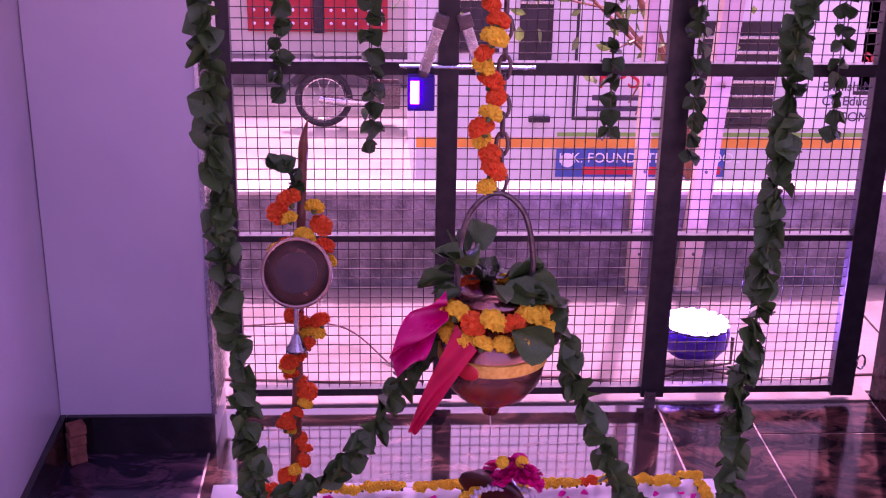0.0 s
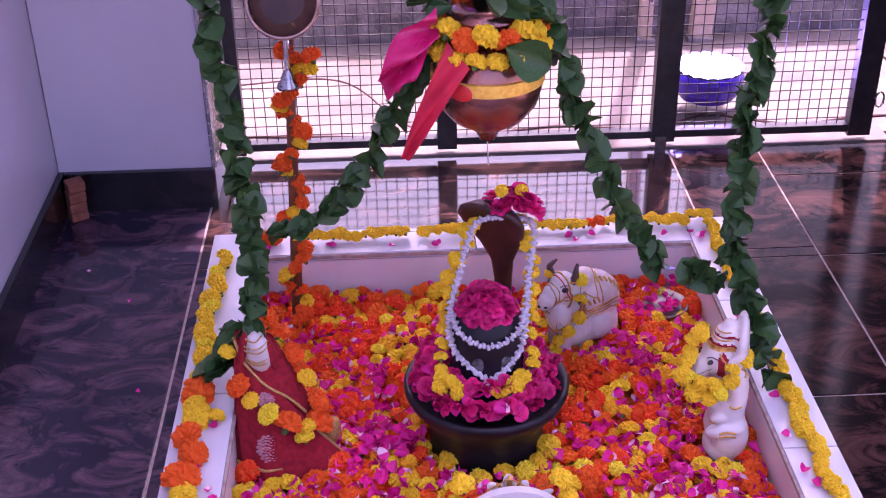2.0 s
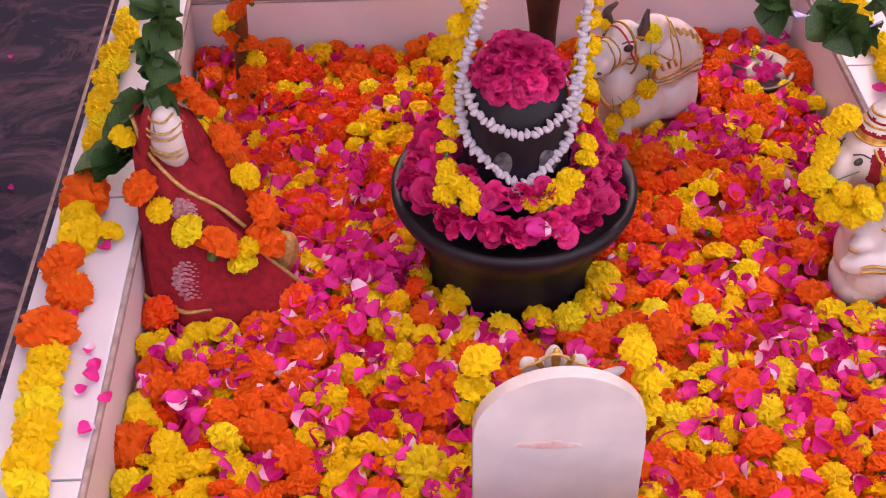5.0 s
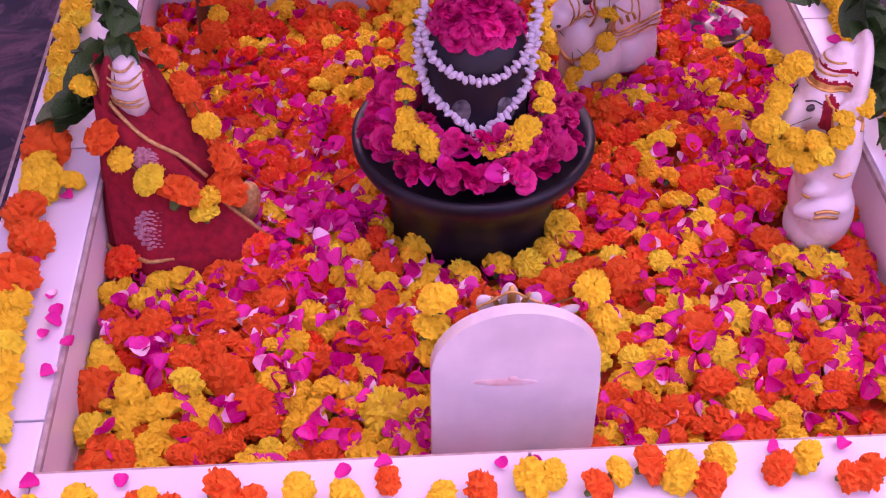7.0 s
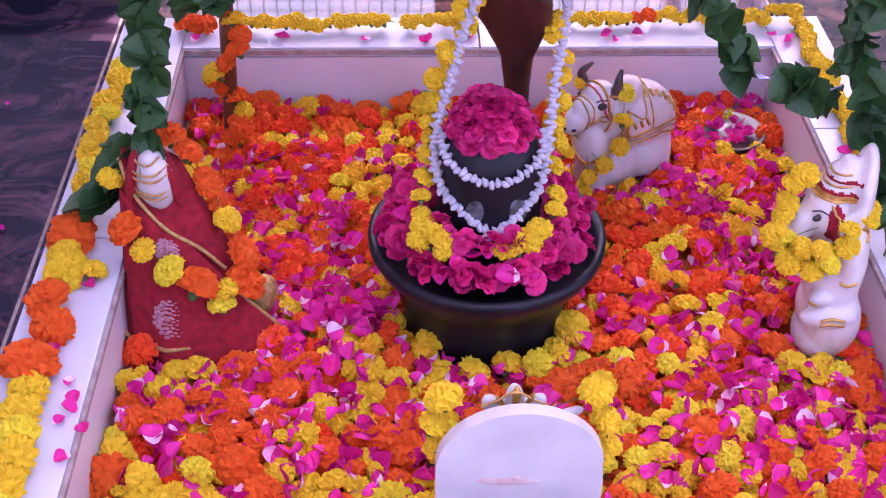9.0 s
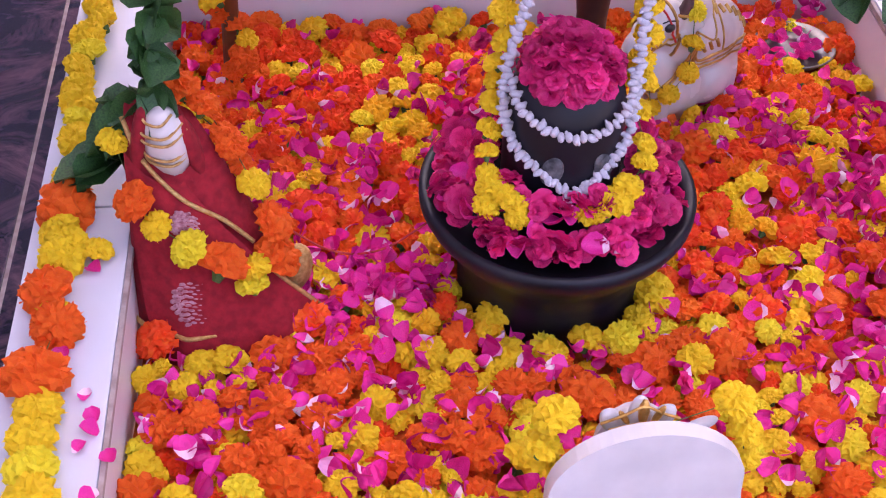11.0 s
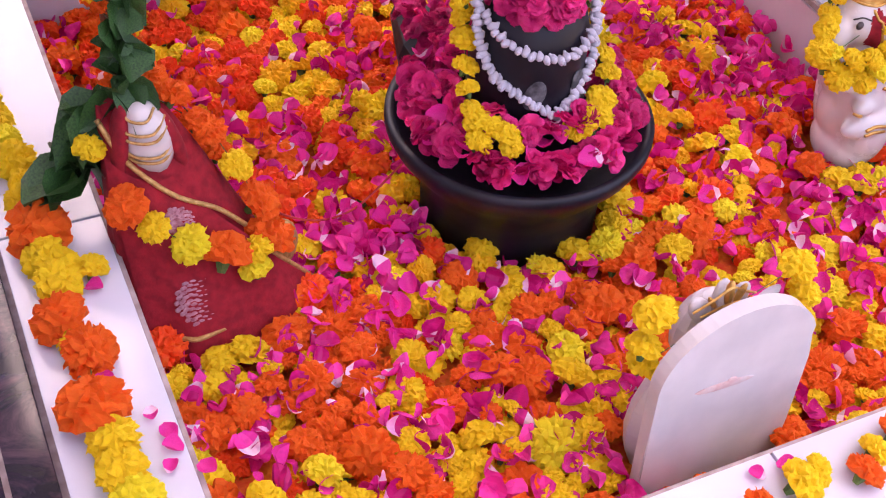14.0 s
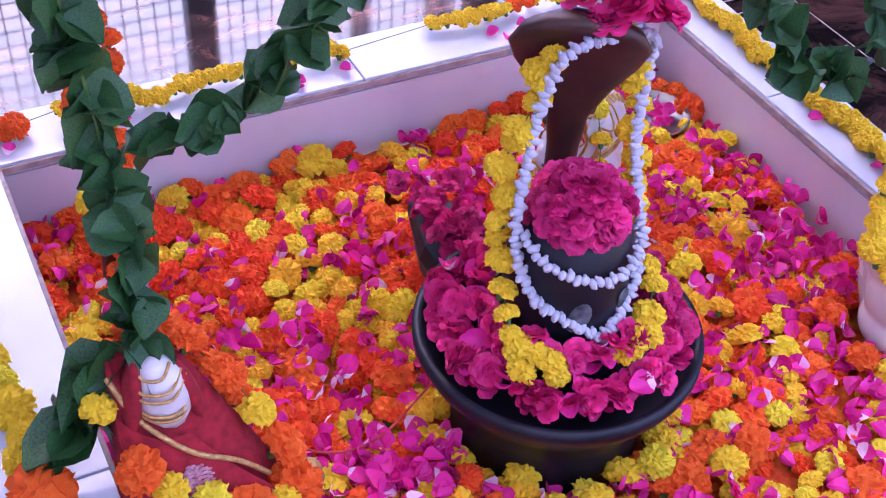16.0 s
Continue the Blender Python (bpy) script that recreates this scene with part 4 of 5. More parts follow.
base_ring = [(rnd.uniform(0.122, 0.146) * math.cos(a), rnd.uniform(0.122, 0.146) * math.sin(a), bed_z(CX, CY - 0.1) - CZ + 0.020 + rnd.uniform(0, 0.012)) for a in [radians(d) for d in (262, 281, 298, 310, 318, 327, 336)]]
flower_line("marigold_garland", "yellow marigolds laid round the foot of the bowl", [(*p, rnd.uniform(0.015, 0.025), rnd.choice("yyl")) for p in base_ring] + [(0.105 * math.cos(radians(d)), 0.125 * math.sin(radians(d)), -0.122, 0.020, "y") for d in (222,)], pose(CX, CY, CZ))

# ---- carved figures ----
def ribbon(bm, pts, r, index, n=30):
    h = tube(curve(pts, n), r, 6)
    tmp = bpy.data.meshes.new("tmp")
    h.to_mesh(tmp)
    h.free()
    k = len(bm.faces)
    bm.from_mesh(tmp)
    bm.faces.ensure_lookup_table()
    for f in bm.faces[k:]:
        f.material_index = index


def spot_on(bm, centre, size, index, turn=(0, 0, 0)):
    k = len(bm.faces)
    blob(bm, centre, size, turn, 10, 6)
    bm.faces.ensure_lookup_table()
    for f in bm.faces[k:]:
        f.material_index = index



def strip(bm, tree, pts, r, index, n=40):
    """A painted or corded line along a carved skin."""
    line = laid(tree, pts, n)
    ribbon(bm, line, r, index, n)


BULL = Matrix.Translation((0.705, 0.800, -0.122)) @ Matrix.Scale(0.87, 4) @ Matrix.Translation((-0.71, -0.765, 0.155))
SEATED = Matrix.Translation((0.924, 0.418, -0.112)) @ Matrix.Diagonal((0.92, 0.92, 0.81, 1)) @ Matrix.Translation((-0.935, -0.372, 0.155))


def moved(m, rows, grow=1.0):
    return [(*(m @ Vector(r[:3])), r[3] * grow, *r[4:]) for r in rows]


M_PINKCLOTH = surface("pink_painted_marble", (0.60, 0.46, 0.44), (0.68, 0.56, 0.53), 30, 0.3, bump=0.1)
bm = bmesh.new()
for c, size, turn in (
    ((0.662, 0.748, 0.056), (0.034, 0.032, 0.031), (0, 20, 30)), ((0.640, 0.732, 0.040), (0.032, 0.026, 0.026), (0, 25, 32)),
    ((0.622, 0.721, 0.026), (0.024, 0.022, 0.021), (0, 30, 32)), ((0.612, 0.716, 0.020), (0.016, 0.019, 0.017), (0, 30, 32)),
    ((0.682, 0.760, 0.010), (0.040, 0.042, 0.052), (0, -10, 30)), ((0.660, 0.748, -0.035), (0.040, 0.038, 0.055), (0, -10, 30)),
    ((0.715, 0.782, 0.046), (0.036, 0.030, 0.030), (0, 0, 35)), ((0.738, 0.800, -0.008), (0.074, 0.056, 0.062), (0, 6, 35)),
    ((0.770, 0.822, -0.028), (0.046, 0.048, 0.062), (0, 0, 35)), ((0.765, 0.795, -0.070), (0.045, 0.026, 0.035), (0, 0, 35)),
    ((0.668, 0.722, -0.095), (0.018, 0.017, 0.060), (0, 0, 0)), ((0.722, 0.752, -0.095), (0.018, 0.017, 0.060), (0, 0, 0)),
    ((0.650, 0.770, -0.095), (0.018, 0.017, 0.060), (0, 0, 0)), ((0.795, 0.800, -0.095), (0.018, 0.017, 0.060), (0, 0, 0)),
    ((0.705, 0.760, -0.085), (0.062, 0.034, 0.045), (0, 0, 30)), ((0.760, 0.785, -0.090), (0.050, 0.030, 0.040), (0, 0, 35)),
    ((0.699, 0.742, 0.048), (0.026, 0.010, 0.012), (0, 8, -8)), ((0.640, 0.784, 0.050), (0.010, 0.022, 0.011), (0, 0, 12)),
):
    blob(bm, c, size, turn, 20, 12)
bm, skin = melted(bm, 0.0042)
for f in bm.faces:
    c = f.calc_center_median()
    across = (c.x - 0.705) * 0.82 + (c.y - 0.765) * 0.57
    if across > 0.008 and c.z > -0.030 and f.normal.z > -0.2:
        f.material_index = 4
for s in (-1, 1):
    base_at = Vector((0.661 + 0.023 * s, 0.7475 - 0.0125 * s, 0.074))
    ribbon(bm, [base_at + Vector((0, 0, -0.008)), base_at + Vector((0.005 * s, -0.003 * s, 0.010)), base_at + Vector((0.006 * s, -0.002 * s, 0.026)), base_at + Vector((0.010, 0.003, 0.042))], [0.0108 - 0.0078 * (i / 29) ** 1.6 for i in range(30)], 2)
    ribbon(bm, [base_at + Vector((0.0115 * math.cos(a * 0.7), 0.0115 * math.sin(a * 0.7), -0.003)) for a in range(10)], 0.0026, 1)
G = 0.0017
strip(bm, skin, [(0.614, 0.745, 0.036), (0.630, 0.728, 0.052), (0.642, 0.706, 0.036), (0.640, 0.702, 0.012)], G, 1)
strip(bm, skin, [(0.620, 0.752, 0.042), (0.638, 0.732, 0.060), (0.650, 0.708, 0.040), (0.648, 0.704, 0.012)], G, 1)
strip(bm, skin, [(0.644, 0.706, 0.026), (0.665, 0.712, 0.030), (0.684, 0.722, 0.040)], G, 1)
strip(bm, skin, [(0.644, 0.704, 0.018), (0.665, 0.710, 0.022), (0.684, 0.718, 0.030)], G, 1)
strip(bm, skin, [(0.640, 0.770, 0.072), (0.658, 0.742, 0.084), (0.676, 0.716, 0.064), (0.682, 0.712, 0.030), (0.672, 0.708, 0.005)], 0.0026, 1)
strip(bm, skin, [(0.634, 0.765, 0.066), (0.650, 0.738, 0.078), (0.668, 0.714, 0.058), (0.676, 0.710, 0.030)], 0.0017, 5)
strip(bm, skin, [(0.628, 0.760, 0.0), (0.625, 0.730, -0.040), (0.640, 0.712, -0.062), (0.668, 0.712, -0.045), (0.694, 0.728, -0.018), (0.704, 0.745, 0.030)], 0.0028, 1)
strip(bm, skin, [(0.634, 0.755, -0.010), (0.632, 0.728, -0.050), (0.646, 0.710, -0.074), (0.674, 0.710, -0.056), (0.702, 0.728, -0.026), (0.712, 0.748, 0.020)], 0.0018, 1)
for dz, r in ((0.0, 0.0026), (-0.010, 0.0016), (-0.022, 0.0022)):
    strip(bm, skin, [(0.712, 0.744, 0.020 + dz), (0.722, 0.738, -0.020 + dz), (0.748, 0.748, -0.012 + dz), (0.785, 0.768, -0.012 + dz), (0.815, 0.805, -0.020 + dz)], r, 1, 50)
strip(bm, skin, [(0.716, 0.742, 0.030), (0.745, 0.752, 0.012), (0.740, 0.775, 0.060), (0.735, 0.80, 0.07)], G, 1)
strip(bm, skin, [(0.760, 0.756, -0.010), (0.756, 0.765, 0.035), (0.748, 0.790, 0.065)], G, 1)
for k in range(6):
    strip(bm, skin, [(0.745 + 0.0125 * k, 0.778 + 0.006 * k, 0.056 - 0.0018 * k * k), (0.751 + 0.0125 * k, 0.771 + 0.006 * k, 0.042 - 0.0018 * k * k)], 0.0036, 1, 6)
for k in range(3):
    strip(bm, skin, [(0.726 + 0.011 * k, 0.742 + 0.004 * k, 0.008 + 0.002 * k), (0.731 + 0.011 * k, 0.742 + 0.004 * k, -0.004 + 0.002 * k)], 0.0032, 1, 6)
for p, size in (((0.664, 0.716, 0.056), (0.0095, 0.0045, 0.0075)), ((0.628, 0.757, 0.056), (0.004, 0.007, 0.006)), ((0.616, 0.698, 0.020), (0.005, 0.003, 0.003)), ((0.602, 0.706, 0.020), (0.003, 0.004, 0.003))):
    at, nn, *_ = skin.find_nearest(p)
    spot_on(bm, at, size, 3, (0, 12, 20))
strip(bm, skin, [(0.652, 0.712, 0.066), (0.664, 0.712, 0.070), (0.678, 0.718, 0.066)], 0.0012, 3)
tagged(part("bull_statue", bm, [M_STATUE, M_GOLD, M_HORN, M_EYE, M_PINKCLOTH, M_REDSIGN], None, smooth=True, at=BULL), "white marble bull figure with gold painted harness", "statue")
flower_line("marigold_garland", "yellow marigolds hung on the bull", moved(BULL, [(0.703, 0.735, 0.072, 0.016, "l"), (0.701, 0.712, 0.030, 0.0155, "y"), (0.699, 0.703, -0.016, 0.0155, "y"), (0.674, 0.698, -0.052, 0.015, "y"), (0.612, 0.735, 0.0, 0.014, "y"), (0.608, 0.722, -0.040, 0.015, "y"), (0.628, 0.757, 0.080, 0.010, "y"), (0.650, 0.700, -0.078, 0.014, "y")], 0.95))

# ---- seated figure leaning on a slab, against the basin wall ----
bm = bmesh.new()
for c, size, turn in (
    ((0.944, 0.412, 0.035), (0.024, 0.072, 0.190), (0, 3, -12)), ((0.925, 0.395, 0.020), (0.042, 0.052, 0.075), (0, 0, -12)),
    ((0.925, 0.378, -0.055), (0.040, 0.052, 0.060), (0, 0, -12)), ((0.915, 0.330, -0.040), (0.042, 0.018, 0.020), (0, -6, -4)),
    ((0.925, 0.372, -0.110), (0.040, 0.054, 0.045), (0, 0, -12)), ((0.907, 0.402, 0.112), (0.038, 0.040, 0.050), (0, 0, 0)),
    ((0.924, 0.364, -0.010), (0.038, 0.038, 0.085), (0, 0, -12)), ((0.932, 0.352, -0.070), (0.040, 0.040, 0.070), (0, 0, -12)), ((0.938, 0.375, 0.030), (0.030, 0.050, 0.100), (0, 0, -12)),
    ((0.932, 0.362, 0.104), (0.028, 0.008, 0.044), (0, 10, 14)), ((0.932, 0.440, 0.104), (0.028, 0.008, 0.044), (0, 10, -30)),
    ((0.916, 0.405, 0.155), (0.031, 0.032, 0.022), (0, 0, 0)), ((0.920, 0.406, 0.176), (0.025, 0.026, 0.020), (0, 0, 0)), ((0.924, 0.407, 0.194), (0.014, 0.015, 0.016), (0, 0, 0)),
    ((0.930, 0.345, 0.035), (0.017, 0.016, 0.045), (15, 0, 0)), ((0.905, 0.336, -0.005), (0.026, 0.014, 0.014), (0, 10, 20)),
):
    blob(bm, c, size, turn, 20, 12)
trunk = curve([(0.876, 0.394, 0.105), (0.866, 0.386, 0.072), (0.866, 0.374, 0.042), (0.878, 0.362, 0.022), (0.893, 0.352, 0.022)], 14)
for k, p in enumerate(trunk):
    blob(bm, p, (0.020 - 0.0008 * k,) * 3, (0, 0, 0), 12, 8)
bm, skin = melted(bm, 0.0042, 4)
for f in bm.faces:
    c = f.calc_center_median()
    if c.z > 0.148 and c.x < 0.938 and (c.x - 0.917) ** 2 + (c.y - 0.406) ** 2 < 0.0016:
        f.material_index = 1 if c.z < 0.158 else 3 if c.z < 0.163 or 0.176 < c.z < 0.180 else 0
    elif (c.x - 0.906) ** 2 + (c.y - 0.362) ** 2 < 0.00010 and 0.08 < c.z < 0.15:
        f.material_index = 3
for z, r in ((0.149, 0.036), (0.172, 0.028), (0.188, 0.019)):
    strip(bm, skin, [(0.917 + r * math.cos(a), 0.405 + r * math.sin(a), z) for a in (2.6, 3.2, 3.8, 4.4, 5.0)], 0.0018, 1)
strip(bm, skin, [(0.898, 0.362, 0.150), (0.908, 0.354, 0.120), (0.914, 0.352, 0.075)], 0.0020, 1)
for p, q in (((0.880, 0.366, 0.122), (0.0105, 0.0045, 0.0062)), ((0.867, 0.412, 0.122), (0.004, 0.008, 0.006))):
    at, nn, *_ = skin.find_nearest(p)
    spot_on(bm, at, q, 2, (0, 8, 30))
    strip(bm, skin, [at + Vector((-0.012, 0.004, 0.008)), at + Vector((0.0, -0.002, 0.013)), at + Vector((0.013, -0.003, 0.008))], 0.0012, 2, 12)
for pts in ([(0.900, 0.312, -0.035), (0.915, 0.312, -0.030), (0.934, 0.314, -0.035)], [(0.900, 0.312, -0.044), (0.915, 0.311, -0.040), (0.934, 0.314, -0.045)], [(0.918, 0.326, 0.030), (0.930, 0.325, 0.026), (0.942, 0.330, 0.030)], [(0.884, 0.330, -0.006), (0.890, 0.322, -0.010), (0.892, 0.330, -0.018)], [(0.940, 0.352, 0.118), (0.948, 0.356, 0.105), (0.942, 0.352, 0.092)]):
    strip(bm, skin, pts, 0.0028, 1, 12)
tagged(part("seated_statue", bm, [M_STATUE, M_GOLD, M_EYE, M_RED], None, smooth=True, at=SEATED @ pose(0.010, 0, 0)), "white marble seated figure with gold crown against the basin wall", "statue")
flower_line("marigold_garland", "yellow marigold garland round the seated figure", moved(SEATED, ring_flowers([(0.872, 0.395, 0.185), (0.860, 0.392, 0.150), (0.848, 0.385, 0.115), (0.842, 0.370, 0.082), (0.856, 0.350, 0.060), (0.885, 0.338, 0.058), (0.912, 0.340, 0.078), (0.938, 0.352, 0.108), (0.970, 0.39, 0.130)], 0.023, 0.0165, "y", 0.007, 9) + ring_flowers([(0.846, 0.355, 0.092), (0.866, 0.338, 0.085), (0.890, 0.330, 0.090), (0.905, 0.330, 0.070), (0.880, 0.326, 0.055)], 0.021, 0.0165, "lyy", 0.007, 2)))

flower_line("marigold_garland", "yellow and orange marigolds at the seated figure's foot", [(x + 0.012, y + 0.042, bed_z(x, y) + 0.022, size, c) for x, y, z, size, c in [(0.862, 0.318, bed_z(0.862, 0.318) + 0.022, 0.021, "y"), (0.890, 0.300, bed_z(0.89, 0.30) + 0.024, 0.022, "y"), (0.922, 0.298, bed_z(0.922, 0.298) + 0.024, 0.021, "l"), (0.955, 0.305, bed_z(0.955, 0.305) + 0.022, 0.022, "o"), (0.848, 0.350, bed_z(0.848, 0.35) + 0.022, 0.022, "o"), (0.905, 0.318, bed_z(0.905, 0.318) + 0.036, 0.018, "y")]])

# ---- draped figure ----
def gown(u, deg, out=0.0):
    """A point of the cloth: u from hem to head, deg round it (-90 faces the near side)."""
    a = radians(deg)
    r = 0.062 * (1 - u) ** 0.9 + 0.036 + out
    fold = 1 + (0.05 * math.sin(a * 7 + 2 * u) + 0.03 * math.sin(a * 13)) * (1 - u)
    flare = 0.024 * (1 - u) * max(0.0, math.cos(a))
    return Vector((0.088 - 0.040 * u + flare + r * 1.02 * fold * math.cos(a), 0.456 + 0.066 * u + r * 0.82 * fold * math.sin(a), -0.160 + 0.285 * u + (0.010 * math.cos(2 * a) - 0.022 * u * u * math.cos(a + 0.9)) * u))


bm = bmesh.new()
NA = 60
rows = [[bm.verts.new(gown(i / 18, 360 * k / NA)) for k in range(NA)] for i in range(19)]
for a, b in zip(rows, rows[1:]):
    for k in range(NA):
        bm.faces.new((a[k], a[(k + 1) % NA], b[(k + 1) % NA], b[k]))
bm.faces.new(rows[-1])
# the cloak's overlapping flap
flap = [[bm.verts.new(gown(0.04 + (0.92 - 0.04) * i / 14, -120 + 60 * (i / 14) ** 0.7 * -0.5 + (125 - 45 * i / 14) * s / 14 * 1.0, 0.007 + 0.030 * (1 - i / 14) * (s / 14) ** 1.5)) for s in range(15)] for i in range(15)]
for a, b in zip(flap, flap[1:]):
    for k in range(14):
        bm.faces.new((a[k], a[k + 1], b[k + 1], b[k]))
spot_on(bm, (0.054, 0.502, 0.116), (0.027, 0.024, 0.043), 1, (-8, -8, 0))
for z, w in ((0.104, 0.0275), (0.111, 0.0280), (0.130, 0.0265), (0.138, 0.0240), (0.150, 0.0160)):
    x = 0.052 - (z - 0.118) * 0.14
    ribbon(bm, [(x - w, 0.500, z + 0.004), (x - w * 0.6, 0.500 - w * 0.66, z), (x + w * 0.3, 0.500 - w * 0.82, z - 0.002), (x + w, 0.500, z + 0.003)], 0.0016, 2, 16)
ribbon(bm, [gown(1.0, -165, 0.004), gown(0.97, -120, 0.006), gown(0.86, -80, 0.010), gown(0.72, -50, 0.011), gown(0.58, -34, 0.012)], 0.0030, 2, 44)
ribbon(bm, [r[14].co.copy() for r in flap[:8]], 0.0028, 2, 30)
ribbon(bm, [v.co.copy() for v in flap[0]], 0.0028, 2, 40)
ribbon(bm, [gown(0.27 + 0.0004 * abs(d + 120), d, 0.010) for d in range(-200, -40, 14)], 0.0032, 2, 44)
for u, d, s in ((0.42, -92, 0.027), (0.74, -84, 0.020)):
    c = gown(u, d, 0.020)
    for k in range(64):
        a, rr0 = k * 2.4, s * 0.95 * math.sqrt(k / 64)
        dx, dz = rr0 * math.cos(a), rr0 * math.sin(a)
        spot_on(bm, gown(u + dz / 0.285, d + math.degrees(dx / 0.09), 0.0105), (s * 0.15, 0.0006, s * 0.15), 3)
spot_on(bm, (0.176, 0.478, -0.062), (0.022, 0.022, 0.038), 2, (0, 20, 0))
spot_on(bm, (0.042, 0.530, 0.112), (0.034, 0.020, 0.046), 0, (0, -12, 0))
spot_on(bm, (0.024, 0.504, 0.112), (0.010, 0.022, 0.050), 0, (0, 10, 0))
spot_on(bm, (0.080, 0.506, 0.100), (0.010, 0.020, 0.048), 0, (0, -14, 0))
tagged(part("draped_statue", bm, [M_RED, M_STATUE, M_TRIM, M_EMBROID], None, smooth=True), "small figure draped in dark red cloth with gold braid", "statue")
rows = []
for u, d, s, c in ((0.83, -122, 0.024, "o"), (0.77, -104, 0.017, "y"), (0.68, -84, 0.022, "l"), (0.59, -66, 0.029, "o"), (0.53, -48, 0.020, "y"), (0.48, -54, 0.019, "l"), (0.50, -28, 0.028, "o"), (0.60, -14, 0.025, "o"), (0.76, -10, 0.019, "y"), (0.92, -6, 0.018, "o")):
    p = gown(u, d, 0.024)
    rows.append((p.x, p.y, p.z, s, c))
flower_line("marigold_garland", "orange and yellow marigold garland across the red cloth", rows)
flower_line("marigold_garland", "orange marigold head garland above the draped figure", [(0.068, 0.552, 0.150, 0.022, "o"), (0.092, 0.545, 0.128, 0.020, "o"), (0.112, 0.53, 0.098, 0.018, "o"), (0.046, 0.562, 0.148, 0.018, "o"), (-0.004, 0.505, 0.116, 0.017, "y"), (0.128, 0.52, 0.06, 0.018, "o")])

# ---- upright rounded slab of the figure that faces the bowl ----
bm = bmesh.new()
outline = [(0.0885, -0.22), (0.0885, 0.04)] + [(0.0885 * math.cos(radians(a)), 0.060 + 0.078 * math.sin(radians(a))) for a in range(10, 180, 8)] + [(-0.0885, 0.04), (-0.0885, -0.22)]
front = [bm.verts.new((x, 0, z)) for x, z in outline]
back = [bm.verts.new((x, 0.016, z)) for x, z in outline]
bm.faces.new(front)
bm.faces.new(back[::-1])
for k in range(len(outline)):
    bm.faces.new((front[k], front[k - 1], back[k - 1], back[k]))
bmesh.ops.bevel(bm, geom=[e for e in bm.edges if abs(e.verts[0].co.y - e.verts[1].co.y) < 0.001], offset=0.004, segments=2, affect="EDGES")
blob(bm, (0.0, 0.05, -0.052), (0.075, 0.035, 0.10), (0, 0, 0))
blob(bm, (0.0, 0.055, 0.063), (0.038, 0.028, 0.048))
blob(bm, (-0.004, 0.040, 0.114), (0.011, 0.008, 0.030), (0, -4, 0))
blob(bm, (-0.026, 0.042, 0.11), (0.011, 0.007, 0.019), (0, -30, 0))
blob(bm, (0.016, 0.042, 0.11), (0.011, 0.007, 0.019), (0, 28, 0))
blob(bm, (0.052, 0.040, 0.1), (0.018, 0.006, 0.006), (0, -14, 10))
spot_on(bm, (-0.004, 0.032, 0.132), (0.005, 0.005, 0.016), 1)
ribbon(bm, [(-0.040, 0.034, 0.118), (-0.022, 0.031, 0.13), (-0.005, 0.029, 0.142), (0.012, 0.031, 0.13), (0.030, 0.034, 0.118)], 0.0013, 1)
ribbon(bm, [(-0.034, 0.030, 0.114), (-0.004, 0.028, 0.122), (0.026, 0.030, 0.114)], 0.0012, 1)
spot_on(bm, (0.010, 0.033, 0.126), (0.003, 0.004, 0.012), 1, (0, 25, 0))
spot_on(bm, (-0.020, 0.034, 0.124), (0.003, 0.004, 0.010), 1, (0, -30, 0))
spot_on(bm, (-0.012, -0.0005, 0.043), (0.036, 0.0010, 0.0052), 2, (0, 4, 0))
spot_on(bm, (-0.004, -0.0005, 0.047), (0.006, 0.0012, 0.004), 2)
tagged(part("backed_statue", bm, [M_SLAB, M_GOLD, M_STAIN], None, at=pose(0.491, 0.060, -0.006, -3, 0, 1)), "rounded white marble back slab of a small figure", "statue")
flower_line("marigold_garland", "yellow marigolds behind the marble slab", [(0.412, 0.105, 0.118, 0.021, "y"), (0.402, 0.098, 0.085, 0.018, "y"), (0.408, 0.10, 0.055, 0.017, "y"), (0.570, 0.108, 0.120, 0.019, "y"), (0.582, 0.10, 0.088, 0.017, "y"), (0.588, 0.10, 0.05, 0.016, "y")])

# ---- trident pole, hand drum and bell ----
P0, P1 = Vector((0.088, 0.89, -0.20)), Vector((0.134, 0.93, 0.875))
trident = thing("trident_pole", "brown copper pole of a standing trident", "trident")
part("pole", tube([P0, P1], [0.013, 0.009], 14), M_WOODPOLE, trident, smooth=True)
part("prong", tube(curve([P1, P1 + Vector((0.004, 0.0, 0.05)), P1 + Vector((0.012, 0, 0.085))], 8), [0.009, 0.010, 0.010, 0.009, 0.007, 0.005, 0.003, 0.001], 8), M_WOODPOLE, trident)
drum = thing("hand_drum", "small copper hourglass drum tied to the trident", "drum", look((0.120, 0.862, 0.662), (0.25, -0.8, 1.35)) @ pose(0, 0, 0))
part("body", lathe([(0.066, -0.07), (0.067, -0.06), (0.030, 0.0), (0.062, 0.055), (0.068, 0.062)], 40), M_BRONZE, drum, smooth=True, at=pose(0, 0, 0, 180, 0, 0))
part("rim", tube([(0.066 * math.cos(a * math.tau / 40), 0.066 * math.sin(a * math.tau / 40), -0.064) for a in range(40)], 0.004, 8, closed=True), M_BRONZE, drum)
part("skin", lathe([(0.040, -0.068), (0.041, -0.0625)], 32), M_COBRA, drum, "dark drum head")
bell = thing("hand_bell", "small brass bell tied to the pole", "bell", pose(0.117, 0.88, 0.485))
part("cup", lathe([(0.024, 0), (0.022, 0.006), (0.015, 0.016), (0.011, 0.03), (0.006, 0.036), (0.004, 0.04)], 24), M_STEEL, bell, smooth=True)
